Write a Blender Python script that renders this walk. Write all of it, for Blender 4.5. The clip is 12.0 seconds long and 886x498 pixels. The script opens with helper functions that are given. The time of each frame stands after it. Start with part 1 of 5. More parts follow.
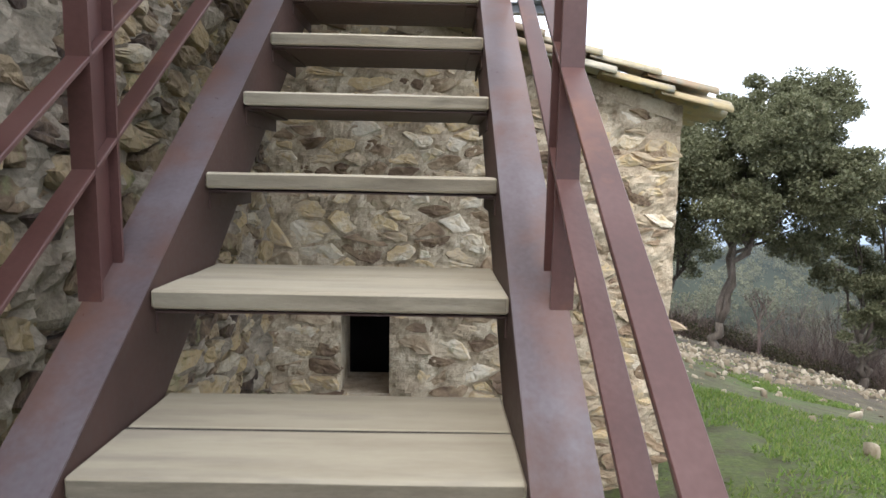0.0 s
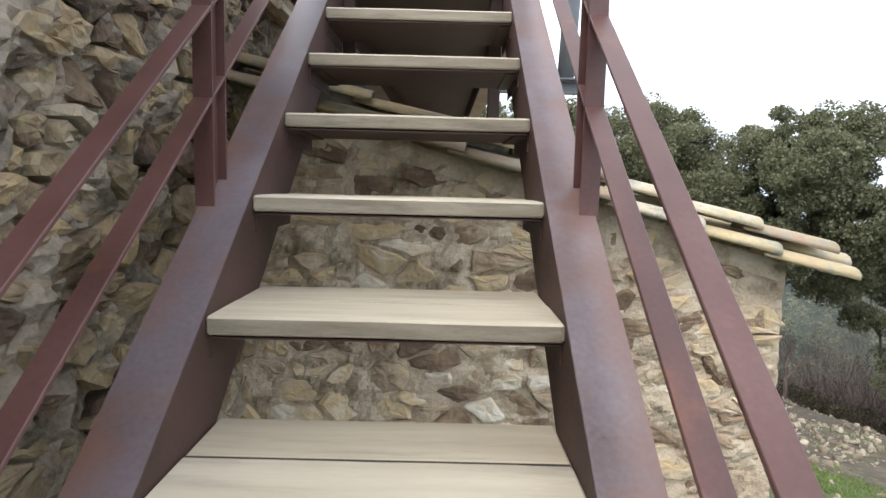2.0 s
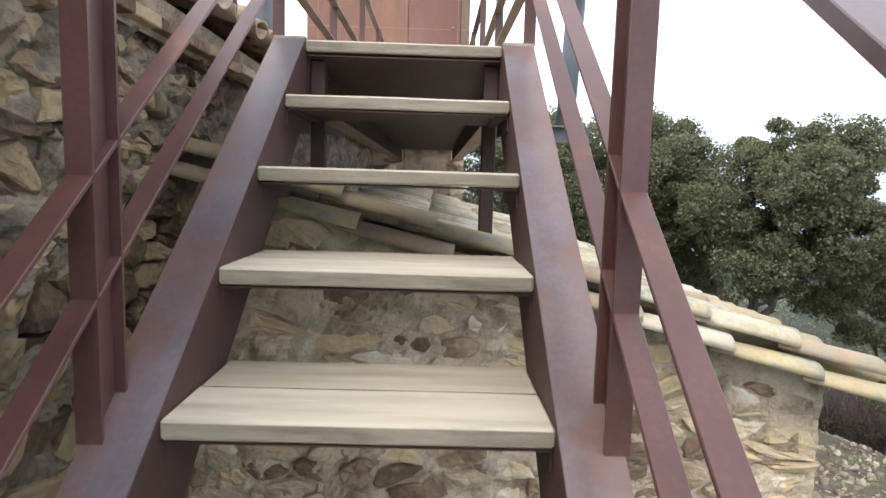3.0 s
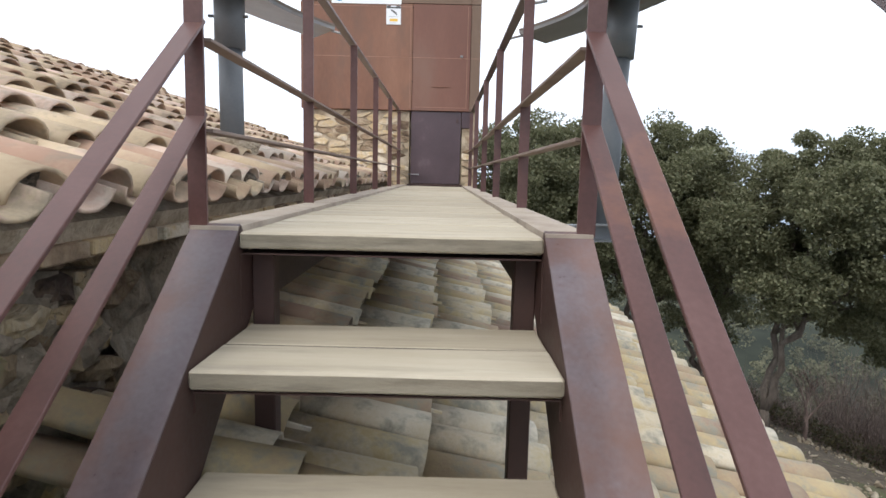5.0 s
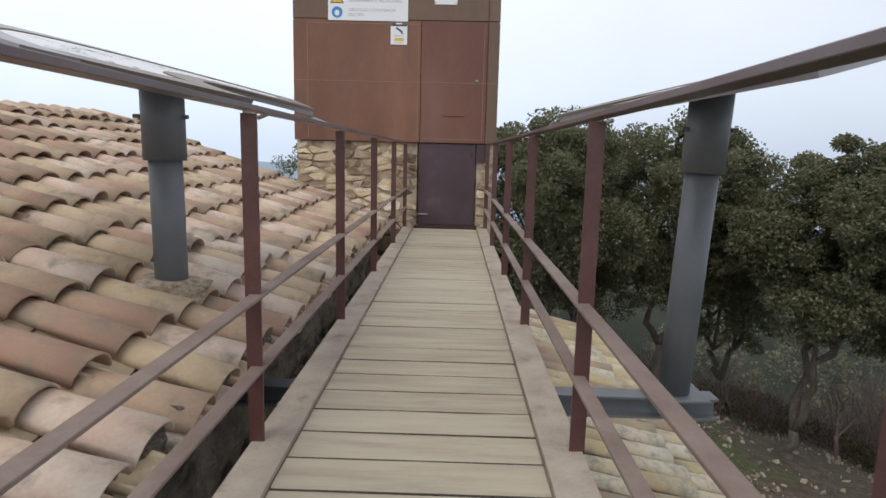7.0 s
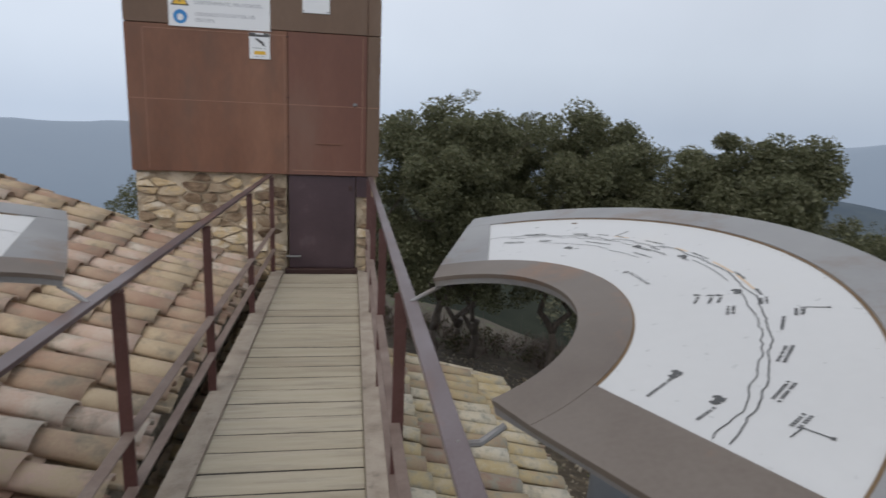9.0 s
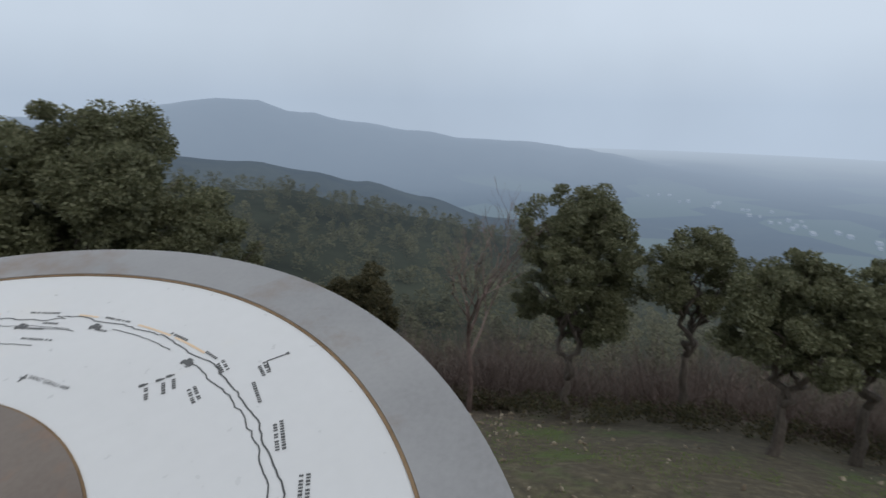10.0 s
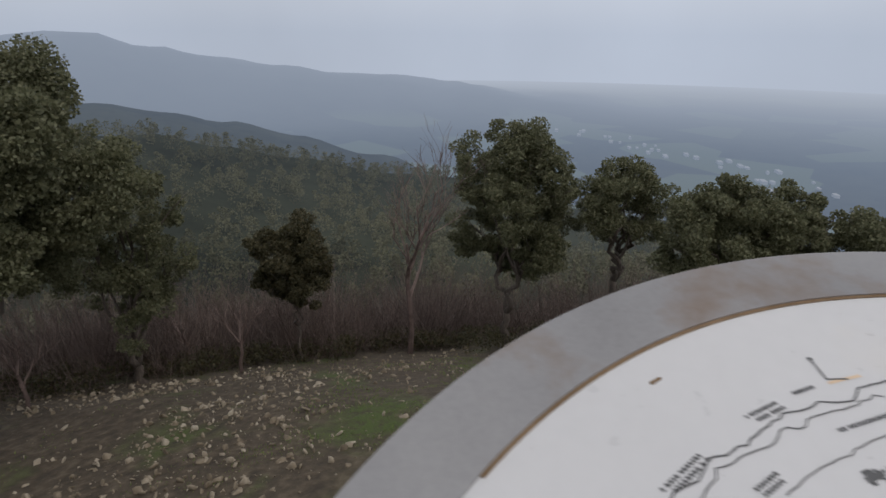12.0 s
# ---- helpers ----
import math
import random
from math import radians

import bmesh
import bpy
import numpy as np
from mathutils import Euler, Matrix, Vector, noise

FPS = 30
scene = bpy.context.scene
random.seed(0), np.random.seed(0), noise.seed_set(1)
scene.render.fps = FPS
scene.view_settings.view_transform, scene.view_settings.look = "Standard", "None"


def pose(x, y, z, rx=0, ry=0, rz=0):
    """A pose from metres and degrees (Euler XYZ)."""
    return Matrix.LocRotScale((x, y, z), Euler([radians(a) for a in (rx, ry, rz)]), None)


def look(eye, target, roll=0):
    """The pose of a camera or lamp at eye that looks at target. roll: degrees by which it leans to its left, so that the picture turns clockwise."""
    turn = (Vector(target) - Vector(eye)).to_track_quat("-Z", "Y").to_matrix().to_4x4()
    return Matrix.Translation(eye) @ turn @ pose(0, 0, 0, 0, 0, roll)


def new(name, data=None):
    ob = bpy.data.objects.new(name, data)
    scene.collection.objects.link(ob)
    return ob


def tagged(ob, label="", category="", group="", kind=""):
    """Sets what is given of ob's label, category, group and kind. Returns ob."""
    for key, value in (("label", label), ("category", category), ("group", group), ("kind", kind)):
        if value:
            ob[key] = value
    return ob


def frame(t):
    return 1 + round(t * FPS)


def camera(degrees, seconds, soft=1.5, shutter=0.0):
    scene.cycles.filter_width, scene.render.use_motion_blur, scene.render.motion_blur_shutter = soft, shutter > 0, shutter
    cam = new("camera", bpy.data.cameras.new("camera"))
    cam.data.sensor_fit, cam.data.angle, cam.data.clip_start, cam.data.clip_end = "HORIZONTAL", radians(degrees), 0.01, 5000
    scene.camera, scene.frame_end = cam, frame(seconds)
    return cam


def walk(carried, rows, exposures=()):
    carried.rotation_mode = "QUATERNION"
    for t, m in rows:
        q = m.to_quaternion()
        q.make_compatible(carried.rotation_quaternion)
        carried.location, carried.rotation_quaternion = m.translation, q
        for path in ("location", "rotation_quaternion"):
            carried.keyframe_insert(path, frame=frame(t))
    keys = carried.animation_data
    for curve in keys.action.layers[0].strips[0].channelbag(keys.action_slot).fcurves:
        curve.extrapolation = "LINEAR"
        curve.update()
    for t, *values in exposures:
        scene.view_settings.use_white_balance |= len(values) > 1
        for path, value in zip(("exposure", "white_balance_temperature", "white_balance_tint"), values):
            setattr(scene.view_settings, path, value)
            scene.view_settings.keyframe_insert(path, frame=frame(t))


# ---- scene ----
import collections

cam = camera(72.9, 12.0, 1.5, 0.15)
PATH = [
    (0, (0.229, -4.004, -1.816), (0.258, -2.019, -2.061), 1.2),
    (0.5, (0.150, -3.765, -1.573), (0.195, -1.789, -1.879), 1.6),
    (1, (0.107, -3.523, -1.416), (0.143, -1.532, -1.596), 1.5),
    (1.5, (0.164, -3.281, -1.117), (0.191, -1.294, -1.348), 1.5),
    (2, (0.119, -2.982, -0.999), (0.125, -0.993, -1.214), 1.4),
    (2.5, (0.14, -2.796, -0.839), (0.151, -0.808, -1.053), 1.5),
    (3, (0.14, -2.503, -0.551), (0.173, -0.516, -0.775), 1.7),
    (3.5, (0.045, -2.282, -0.334), (0.058, -0.294, -0.554), 1.5),
    (3.7, (0.045, -2.18, -0.28), (0.065, -0.2, -0.5), 1.6),
    (5.5, (0.15, -1.273, 0.319), (0.144, 0.709, 0.053), 1.4),
    (6, (0.067, -0.968, 0.461), (0.048, 1.011, 0.167), 1.6),
    (6.5, (0.058, -0.737, 0.684), (0.035, 1.239, 0.376), 1.5),
    (7, (0.096, -0.466, 0.934), (0.067, 1.509, 0.619), 1.4),
    (7.2, (0.074, -0.362, 0.961), (0.034, 1.612, 0.64), 1.4),
    (8.8, (0.267, 0.493, 1.589), (0.390, 2.451, 1.199), 2.4),
    (9, (0.312, 0.532, 1.685), (0.619, 2.464, 1.269), 2.5),
    (9.2, (0.390, 0.563, 1.735), (1.003, 2.415, 1.294), 2.2),
    (9.5, (0.450, 0.637, 1.815), (1.658, 2.162, 1.351), 2.0),
    (10, (0.405, 0.919, 1.850), (2.194, 1.671, 1.369), 0.8),
    (10.5, (0.411, 1.365, 1.831), (2.282, 1.757, 1.245), 0.5),
    (11, (0.393, 1.872, 1.826), (2.261, 2.199, 1.191), 0.5),
    (11.5, (0.296, 2.320, 1.843), (2.161, 2.633, 1.192), 0.5),
    (12, (0.299, 3.035, 1.842), (2.147, 3.391, 1.165), 0.5),
]
EXPOSURE = [(0, 1.24, 6420, 10), (3.5, 1.15, 6440, 10), (5.5, 0.36, 6550, 10), (6.5, 0.00, 6600, 10), (7.2, -0.08, 6600, 11), (8.8, -0.38, 6550, 11),
            (9.5, -0.60, 6350, 8), (10.0, -0.44, 6350, 8), (10.5, -0.52, 6500, 11), (11.0, -0.70, 6550, 12), (11.5, -0.75, 6650, 13), (12, -0.53, 6700, 13)]
walk(cam, [(t, look(eye, to, roll)) for t, eye, to, roll in PATH], EXPOSURE)

# ---- world, sun, exposure ----
world = bpy.data.worlds.new("world")
scene.world = world
world.use_nodes = True
wn, wl = world.node_tree.nodes, world.node_tree.links
wn.clear()
sky = wn.new("ShaderNodeTexSky")
sky.sky_type, sky.sun_disc = "NISHITA", False
sky.sun_elevation, sky.sun_rotation = radians(53), radians(207)
sky.air_density, sky.dust_density, sky.altitude = 1.0, 6.0, 450
SKY_STRENGTH = 0.10
# a closed cloud deck, a little bluer towards the horizon, over the clear sky
geo = wn.new("ShaderNodeTexCoord")
sep = wn.new("ShaderNodeSeparateXYZ")
ramp = wn.new("ShaderNodeValToRGB")
cloud = wn.new("ShaderNodeTexNoise")
cloud.inputs["Scale"].default_value, cloud.inputs["Detail"].default_value = 1.6, 5
e = ramp.color_ramp.elements
e[0].position, e[0].color = 0.0, (6.2, 7.25, 8.8, 1)
e[1].position, e[1].color = 0.55, (8.4, 8.9, 9.6, 1)
mid = e.new(0.10)
mid.color = (7.5, 8.4, 9.7, 1)
e.new(0.28).color = (8.4, 9.0, 10.0, 1)
cmul = wn.new("ShaderNodeMapRange")
cmul.inputs["From Min"].default_value, cmul.inputs["From Max"].default_value = 0.3, 0.7
cmul.inputs["To Min"].default_value, cmul.inputs["To Max"].default_value = 0.92, 1.10
vm = wn.new("ShaderNodeVectorMath")
vm.operation = "SCALE"
mix = wn.new("ShaderNodeMix")
mix.data_type = "RGBA"
mix.inputs["Factor"].default_value = 0.88
bg = wn.new("ShaderNodeBackground")
out = wn.new("ShaderNodeOutputWorld")
wl.new(geo.outputs["Generated"], sep.inputs[0])
wl.new(sep.outputs["Z"], ramp.inputs[0])
wl.new(geo.outputs["Generated"], cloud.inputs["Vector"])
wl.new(cloud.outputs["Fac"], cmul.inputs["Value"])
wl.new(ramp.outputs["Color"], vm.inputs[0])
# the veiled sun stands over the house: that half of the deck is brighter
side_n = wn.new("ShaderNodeMapRange")
side_n.interpolation_type = "SMOOTHSTEP"
side_n.inputs["From Min"].default_value, side_n.inputs["From Max"].default_value = -0.8, 0.9
side_n.inputs["To Min"].default_value, side_n.inputs["To Max"].default_value = 1.42, 1.10
both_n = wn.new("ShaderNodeMath")
both_n.operation = "MULTIPLY"
wl.new(sep.outputs["X"], side_n.inputs["Value"])
wl.new(side_n.outputs["Result"], both_n.inputs[0])
wl.new(cmul.outputs["Result"], both_n.inputs[1])
wl.new(both_n.outputs[0], vm.inputs["Scale"])
wl.new(sky.outputs["Color"], mix.inputs["A"])
wl.new(vm.outputs["Vector"], mix.inputs["B"])
wl.new(mix.outputs["Result"], bg.inputs["Color"])
bg.inputs["Strength"].default_value = SKY_STRENGTH
wl.new(bg.outputs[0], out.inputs[0])
sun = new("sun", bpy.data.lights.new("sun", "SUN"))
sun.data.energy, sun.data.angle, sun.data.color = 0.9, radians(30), (1.0, 0.95, 0.88)
sun.matrix_world = look((-3, -6, 9), (0, 0, 0))


# ---- materials ----
def material(name, rough=0.7, metal=0.0):
    m = bpy.data.materials.new(name)
    m.use_nodes = True
    b = m.node_tree.nodes["Principled BSDF"]
    b.inputs["Roughness"].default_value, b.inputs["Metallic"].default_value = rough, metal
    return m, m.node_tree.nodes, m.node_tree.links, b


def mottled(name, stops, scale=4.0, rough=0.8, metal=0.0, bump=0.3, fine=60.0, per="", stain=None, stain_scale=1.5, stain_at=(0.5, 0.65),
            stretch=(1, 1, 1), depth=0.01, vary=0.55, crag=0.0):
    """A surface whose colour runs over stops by coarse and fine grain (and by piece), with stains and relief."""
    m, n, l, b = material(name, rough, metal)
    co = n.new("ShaderNodeTexCoord")
    mp = n.new("ShaderNodeMapping")
    mp.inputs["Scale"].default_value = stretch
    l.new(co.outputs["Object"], mp.inputs[0])
    big, small = n.new("ShaderNodeTexNoise"), n.new("ShaderNodeTexNoise")
    big.inputs["Scale"].default_value, big.inputs["Detail"].default_value = scale, 6
    small.inputs["Scale"].default_value, small.inputs["Detail"].default_value = fine, 8
    for q in (big, small):
        l.new(mp.outputs[0], q.inputs["Vector"])
    add = n.new("ShaderNodeMath")
    add.operation = "MULTIPLY_ADD"
    add.inputs[1].default_value = 0.35
    l.new(small.outputs["Fac"], add.inputs[0])
    sub = n.new("ShaderNodeMath")
    sub.operation = "MULTIPLY_ADD"
    sub.inputs[1].default_value, sub.inputs[2].default_value = 0.9, -0.13
    l.new(big.outputs["Fac"], sub.inputs[0])
    l.new(sub.outputs[0], add.inputs[2])
    last = add.outputs[0]
    if per:
        if per == "object":
            rnd = n.new("ShaderNodeObjectInfo").outputs["Random"]
        else:
            rnd = n.new("ShaderNodeNewGeometry").outputs["Random Per Island"]
        pr = n.new("ShaderNodeMath")
        pr.operation = "SUBTRACT"
        l.new(rnd, pr.inputs[0])
        pr.inputs[1].default_value = 0.5
        mad = n.new("ShaderNodeMath")
        mad.operation = "MULTIPLY_ADD"
        mad.inputs[1].default_value = vary
        l.new(pr.outputs[0], mad.inputs[0])
        l.new(last, mad.inputs[2])
        last = mad.outputs[0]
        # shift the grain from piece to piece
        cmb = n.new("ShaderNodeVectorMath")
        cmb.operation = "SCALE"
        cmb.inputs[0].default_value = (37, 53, 71)
        l.new(rnd, cmb.inputs["Scale"])
        l.new(cmb.outputs[0], mp.inputs["Location"])
    cr = n.new("ShaderNodeValToRGB")
    el = cr.color_ramp.elements
    while len(el) > 1:
        el.remove(el[-1])
    for i, (p, c) in enumerate(stops):
        s = el[0] if i == 0 else el.new(p)
        s.position, s.color = p, (*c, 1)
    l.new(last, cr.inputs[0])
    col = cr.outputs["Color"]
    if stain:
        sn = n.new("ShaderNodeTexNoise")
        sn.inputs["Scale"].default_value, sn.inputs["Detail"].default_value = stain_scale, 9
        sn.inputs["Roughness"].default_value = 0.65
        l.new(mp.outputs[0], sn.inputs["Vector"])
        mr = n.new("ShaderNodeMapRange")
        mr.inputs["From Min"].default_value, mr.inputs["From Max"].default_value = stain_at
        l.new(sn.outputs["Fac"], mr.inputs["Value"])
        mx = n.new("ShaderNodeMix")
        mx.data_type = "RGBA"
        l.new(mr.outputs[0], mx.inputs["Factor"])
        l.new(col, mx.inputs["A"])
        mx.inputs["B"].default_value = (*stain, 1)
        col = mx.outputs["Result"]
    l.new(col, b.inputs["Base Color"])
    if bump:
        bp = n.new("ShaderNodeBump")
        bp.inputs["Strength"].default_value, bp.inputs["Distance"].default_value = bump, depth
        height = add.outputs[0]
        if crag:
            rg_n = n.new("ShaderNodeTexNoise")
            rg_n.noise_type = "RIDGED_MULTIFRACTAL"
            rg_n.inputs["Scale"].default_value, rg_n.inputs["Detail"].default_value, rg_n.inputs["Distortion"].default_value = 11.0, 7, 0.6
            l.new(mp.outputs[0], rg_n.inputs["Vector"])
            cm = n.new("ShaderNodeMath")
            cm.operation = "MULTIPLY_ADD"
            cm.inputs[1].default_value = crag
            l.new(rg_n.outputs["Fac"], cm.inputs[0])
            l.new(height, cm.inputs[2])
            height = cm.outputs[0]
        l.new(height, bp.inputs["Height"])
        l.new(bp.outputs[0], b.inputs["Normal"])
    rr = n.new("ShaderNodeMapRange")
    rr.inputs["To Min"].default_value, rr.inputs["To Max"].default_value = max(rough - 0.12, 0.05), min(rough + 0.12, 1)
    l.new(small.outputs["Fac"], rr.inputs["Value"])
    l.new(rr.outputs[0], b.inputs["Roughness"])
    return m


STONE_STOPS = [(0.0, (0.150, 0.098, 0.064)), (0.22, (0.288, 0.203, 0.129)), (0.42, (0.400, 0.307, 0.211)), (0.58, (0.500, 0.400, 0.281)),
               (0.75, (0.562, 0.418, 0.234)), (1.0, (0.680, 0.603, 0.491))]
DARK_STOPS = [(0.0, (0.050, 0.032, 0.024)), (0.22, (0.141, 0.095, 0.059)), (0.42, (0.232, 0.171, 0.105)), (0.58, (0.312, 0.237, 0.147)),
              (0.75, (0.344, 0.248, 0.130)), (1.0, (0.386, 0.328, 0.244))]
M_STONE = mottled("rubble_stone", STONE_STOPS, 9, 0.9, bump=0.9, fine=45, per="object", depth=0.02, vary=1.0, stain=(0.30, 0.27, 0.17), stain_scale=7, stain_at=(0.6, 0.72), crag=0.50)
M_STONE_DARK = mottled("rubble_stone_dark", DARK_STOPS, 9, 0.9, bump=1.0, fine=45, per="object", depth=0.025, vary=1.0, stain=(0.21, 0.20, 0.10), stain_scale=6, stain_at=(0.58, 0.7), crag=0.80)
M_STONE_ISL = mottled("rubble_stone_small", STONE_STOPS, 9, 0.9, bump=0.9, fine=45, per="island", depth=0.02, vary=1.0, stain=(0.30, 0.27, 0.17), stain_scale=7, stain_at=(0.6, 0.72), crag=0.50)
# near-black for the strips that paint shade into the board gaps
M_JOINT_SHADE = mottled("board_gap_shade", [(0.2, (0.018, 0.015, 0.012)), (0.8, (0.045, 0.037, 0.030))], 9, 0.95, bump=0.3)
M_MORTAR = mottled("lime_mortar", [(0.2, (0.240, 0.177, 0.118)), (0.5, (0.480, 0.389, 0.280)), (0.8, (0.648, 0.560, 0.437))], 5, 0.95, bump=1.0, fine=70, depth=0.02, stain=(0.204, 0.153, 0.101), stain_scale=4, crag=0.55)
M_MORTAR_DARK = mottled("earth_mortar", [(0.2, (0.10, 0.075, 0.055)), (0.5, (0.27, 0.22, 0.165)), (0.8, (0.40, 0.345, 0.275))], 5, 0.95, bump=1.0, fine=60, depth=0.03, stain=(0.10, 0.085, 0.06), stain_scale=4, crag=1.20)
M_TILE = mottled("clay_tile", [(0.05, (0.36, 0.225, 0.16)), (0.25, (0.41, 0.285, 0.20)), (0.45, (0.47, 0.355, 0.235)), (0.62, (0.52, 0.41, 0.275)), (0.78, (0.54, 0.39, 0.31)), (1.0, (0.60, 0.52, 0.43))], 5, 0.88, bump=0.5, fine=70,
                 per="object", vary=0.85, depth=0.008, stain=(0.25, 0.215, 0.165), stain_scale=7, stain_at=(0.50, 0.70))
M_TILE_ISL = mottled("clay_tile_far", [(0.05, (0.36, 0.225, 0.16)), (0.25, (0.41, 0.285, 0.20)), (0.45, (0.47, 0.355, 0.235)), (0.62, (0.52, 0.41, 0.275)), (0.78, (0.54, 0.39, 0.31)), (1.0, (0.60, 0.52, 0.43))], 5, 0.88, bump=0.5, fine=70,
                     per="island", vary=0.85, depth=0.008, stain=(0.25, 0.215, 0.165), stain_scale=7, stain_at=(0.50, 0.70))
M_TILE_MOSS = mottled("lichened_clay_tile", [(0.05, (0.270, 0.184, 0.135)), (0.3, (0.360, 0.275, 0.171)), (0.5, (0.423, 0.333, 0.180)), (0.7, (0.486, 0.414, 0.297)), (1.0, (0.567, 0.513, 0.414))], 5, 0.9, bump=0.7, fine=60,
                      per="object", vary=0.8, depth=0.008, stain=(0.255, 0.24, 0.19), stain_scale=10, stain_at=(0.48, 0.66))
M_TILE_MOSS_ISL = mottled("lichened_clay_tile_far", [(0.05, (0.270, 0.184, 0.135)), (0.3, (0.360, 0.275, 0.171)), (0.5, (0.423, 0.333, 0.180)), (0.7, (0.486, 0.414, 0.297)), (1.0, (0.567, 0.513, 0.414))], 5, 0.9, bump=0.7, fine=60,
                          per="island", vary=0.8, depth=0.008, stain=(0.255, 0.24, 0.19), stain_scale=10, stain_at=(0.48, 0.66))
M_BOARD = mottled("weathered_board", [(0.1, (0.30, 0.250, 0.180)), (0.45, (0.405, 0.352, 0.262)), (0.9, (0.50, 0.448, 0.352))], 3.0, 0.75, bump=0.6, fine=40, per="object", vary=0.30,
                  stretch=(0.7, 6.0, 3.0), depth=0.003, stain=(0.27, 0.235, 0.19), stain_scale=2.6, stain_at=(0.52, 0.76))
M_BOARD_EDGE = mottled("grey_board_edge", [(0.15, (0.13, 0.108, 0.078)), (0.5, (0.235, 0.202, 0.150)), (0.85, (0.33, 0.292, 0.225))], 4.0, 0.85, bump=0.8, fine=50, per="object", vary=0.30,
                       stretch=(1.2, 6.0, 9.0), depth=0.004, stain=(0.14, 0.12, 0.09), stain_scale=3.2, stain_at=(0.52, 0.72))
M_RUST = mottled("oxide_red_steel", [(0.2, (0.050, 0.020, 0.017)), (0.5, (0.092, 0.039, 0.034)), (0.85, (0.145, 0.076, 0.068))], 3.5, 0.42, bump=0.12, fine=90, depth=0.002,
                 stain=(0.21, 0.085, 0.045), stain_scale=2.2, stain_at=(0.57, 0.75))
M_FLANGE = mottled("worn_purple_steel", [(0.2, (0.070, 0.040, 0.038)), (0.5, (0.115, 0.080, 0.080)), (0.85, (0.175, 0.145, 0.155))], 3.0, 0.36, bump=0.10, fine=80, depth=0.002,
                   stain=(0.19, 0.085, 0.048), stain_scale=1.8, stain_at=(0.54, 0.74), stretch=(2.2, 1, 1))
M_STRINGER = mottled("walked_purple_steel", [(0.2, (0.085, 0.060, 0.062)), (0.5, (0.135, 0.108, 0.116)), (0.85, (0.20, 0.178, 0.195))], 3.0, 0.33, bump=0.12, fine=80, depth=0.002,
                     stain=(0.125, 0.066, 0.050), stain_scale=4.0, stain_at=(0.48, 0.72))


def rust_outwards(m, start, end, rust):
    """Rust bloom that spreads unevenly over the outer half of the steel, where water stands at the post feet."""
    n, l = m.node_tree.nodes, m.node_tree.links
    b = n["Principled BSDF"]
    co, sep_n, ab = n.new("ShaderNodeTexCoord"), n.new("ShaderNodeSeparateXYZ"), n.new("ShaderNodeMath")
    ab.operation = "ABSOLUTE"
    l.new(co.outputs["Object"], sep_n.inputs[0])
    l.new(sep_n.outputs["X"], ab.inputs[0])
    nz = n.new("ShaderNodeTexNoise")
    nz.inputs["Scale"].default_value, nz.inputs["Detail"].default_value, nz.inputs["Roughness"].default_value = 3.2, 10, 0.68
    l.new(co.outputs["Object"], nz.inputs["Vector"])
    mad = n.new("ShaderNodeMath")
    mad.operation = "MULTIPLY_ADD"
    mad.inputs[1].default_value = 0.42
    l.new(nz.outputs["Fac"], mad.inputs[0])
    l.new(ab.outputs[0], mad.inputs[2])
    mr = n.new("ShaderNodeMapRange")
    mr.inputs["From Min"].default_value, mr.inputs["From Max"].default_value = start + 0.21, end + 0.21
    mr.inputs["To Max"].default_value = 0.6
    l.new(mad.outputs[0], mr.inputs["Value"])
    mx = n.new("ShaderNodeMix")
    mx.data_type = "RGBA"
    l.new(mr.outputs[0], mx.inputs["Factor"])
    l.new(b.inputs["Base Color"].links[0].from_socket, mx.inputs["A"])
    mx.inputs["B"].default_value = (*rust, 1)
    l.new(mx.outputs["Result"], b.inputs["Base Color"])


rust_outwards(M_STRINGER, 0.45, 0.56, (0.175, 0.082, 0.054))
M_KERB = mottled("dusty_steel_kerb", [(0.2, (0.22, 0.175, 0.14)), (0.5, (0.37, 0.31, 0.25)), (0.85, (0.47, 0.41, 0.34))], 6, 0.8, bump=0.4, fine=70, depth=0.004,
                 stain=(0.17, 0.145, 0.12), stain_scale=8, stain_at=(0.58, 0.74))
M_RAILTOP = mottled("dusty_rail_steel", [(0.2, (0.13, 0.085, 0.070)), (0.5, (0.20, 0.145, 0.12)), (0.85, (0.29, 0.235, 0.20))], 5, 0.7, bump=0.15, fine=70, depth=0.002)
# dark steel; also paints the shade on linings under treads and deck
M_DARKSTEEL_SHADE = mottled("dark_steel_with_shade", [(0.2, (0.028, 0.013, 0.010)), (0.7, (0.070, 0.034, 0.027))], 4, 0.6, bump=0.1, depth=0.002)
M_CORTEN = mottled("weathering_steel_sheet", [(0.2, (0.120, 0.052, 0.030)), (0.5, (0.190, 0.085, 0.050)), (0.8, (0.250, 0.122, 0.074))], 2.2, 0.6, bump=0.08, fine=35, depth=0.002,
                   stain=(0.135, 0.075, 0.052), stain_scale=2.4, stain_at=(0.50, 0.75), stretch=(1, 1, 0.35))
M_CORTEN_DULL = mottled("dull_weathering_steel", [(0.15, (0.105, 0.062, 0.040)), (0.5, (0.15, 0.092, 0.060)), (0.85, (0.20, 0.13, 0.09))], 1.6, 0.6, bump=0.08, fine=35, depth=0.002,
                        stain=(0.20, 0.14, 0.10), stain_scale=1.2, stain_at=(0.55, 0.8), stretch=(1, 1, 0.35))
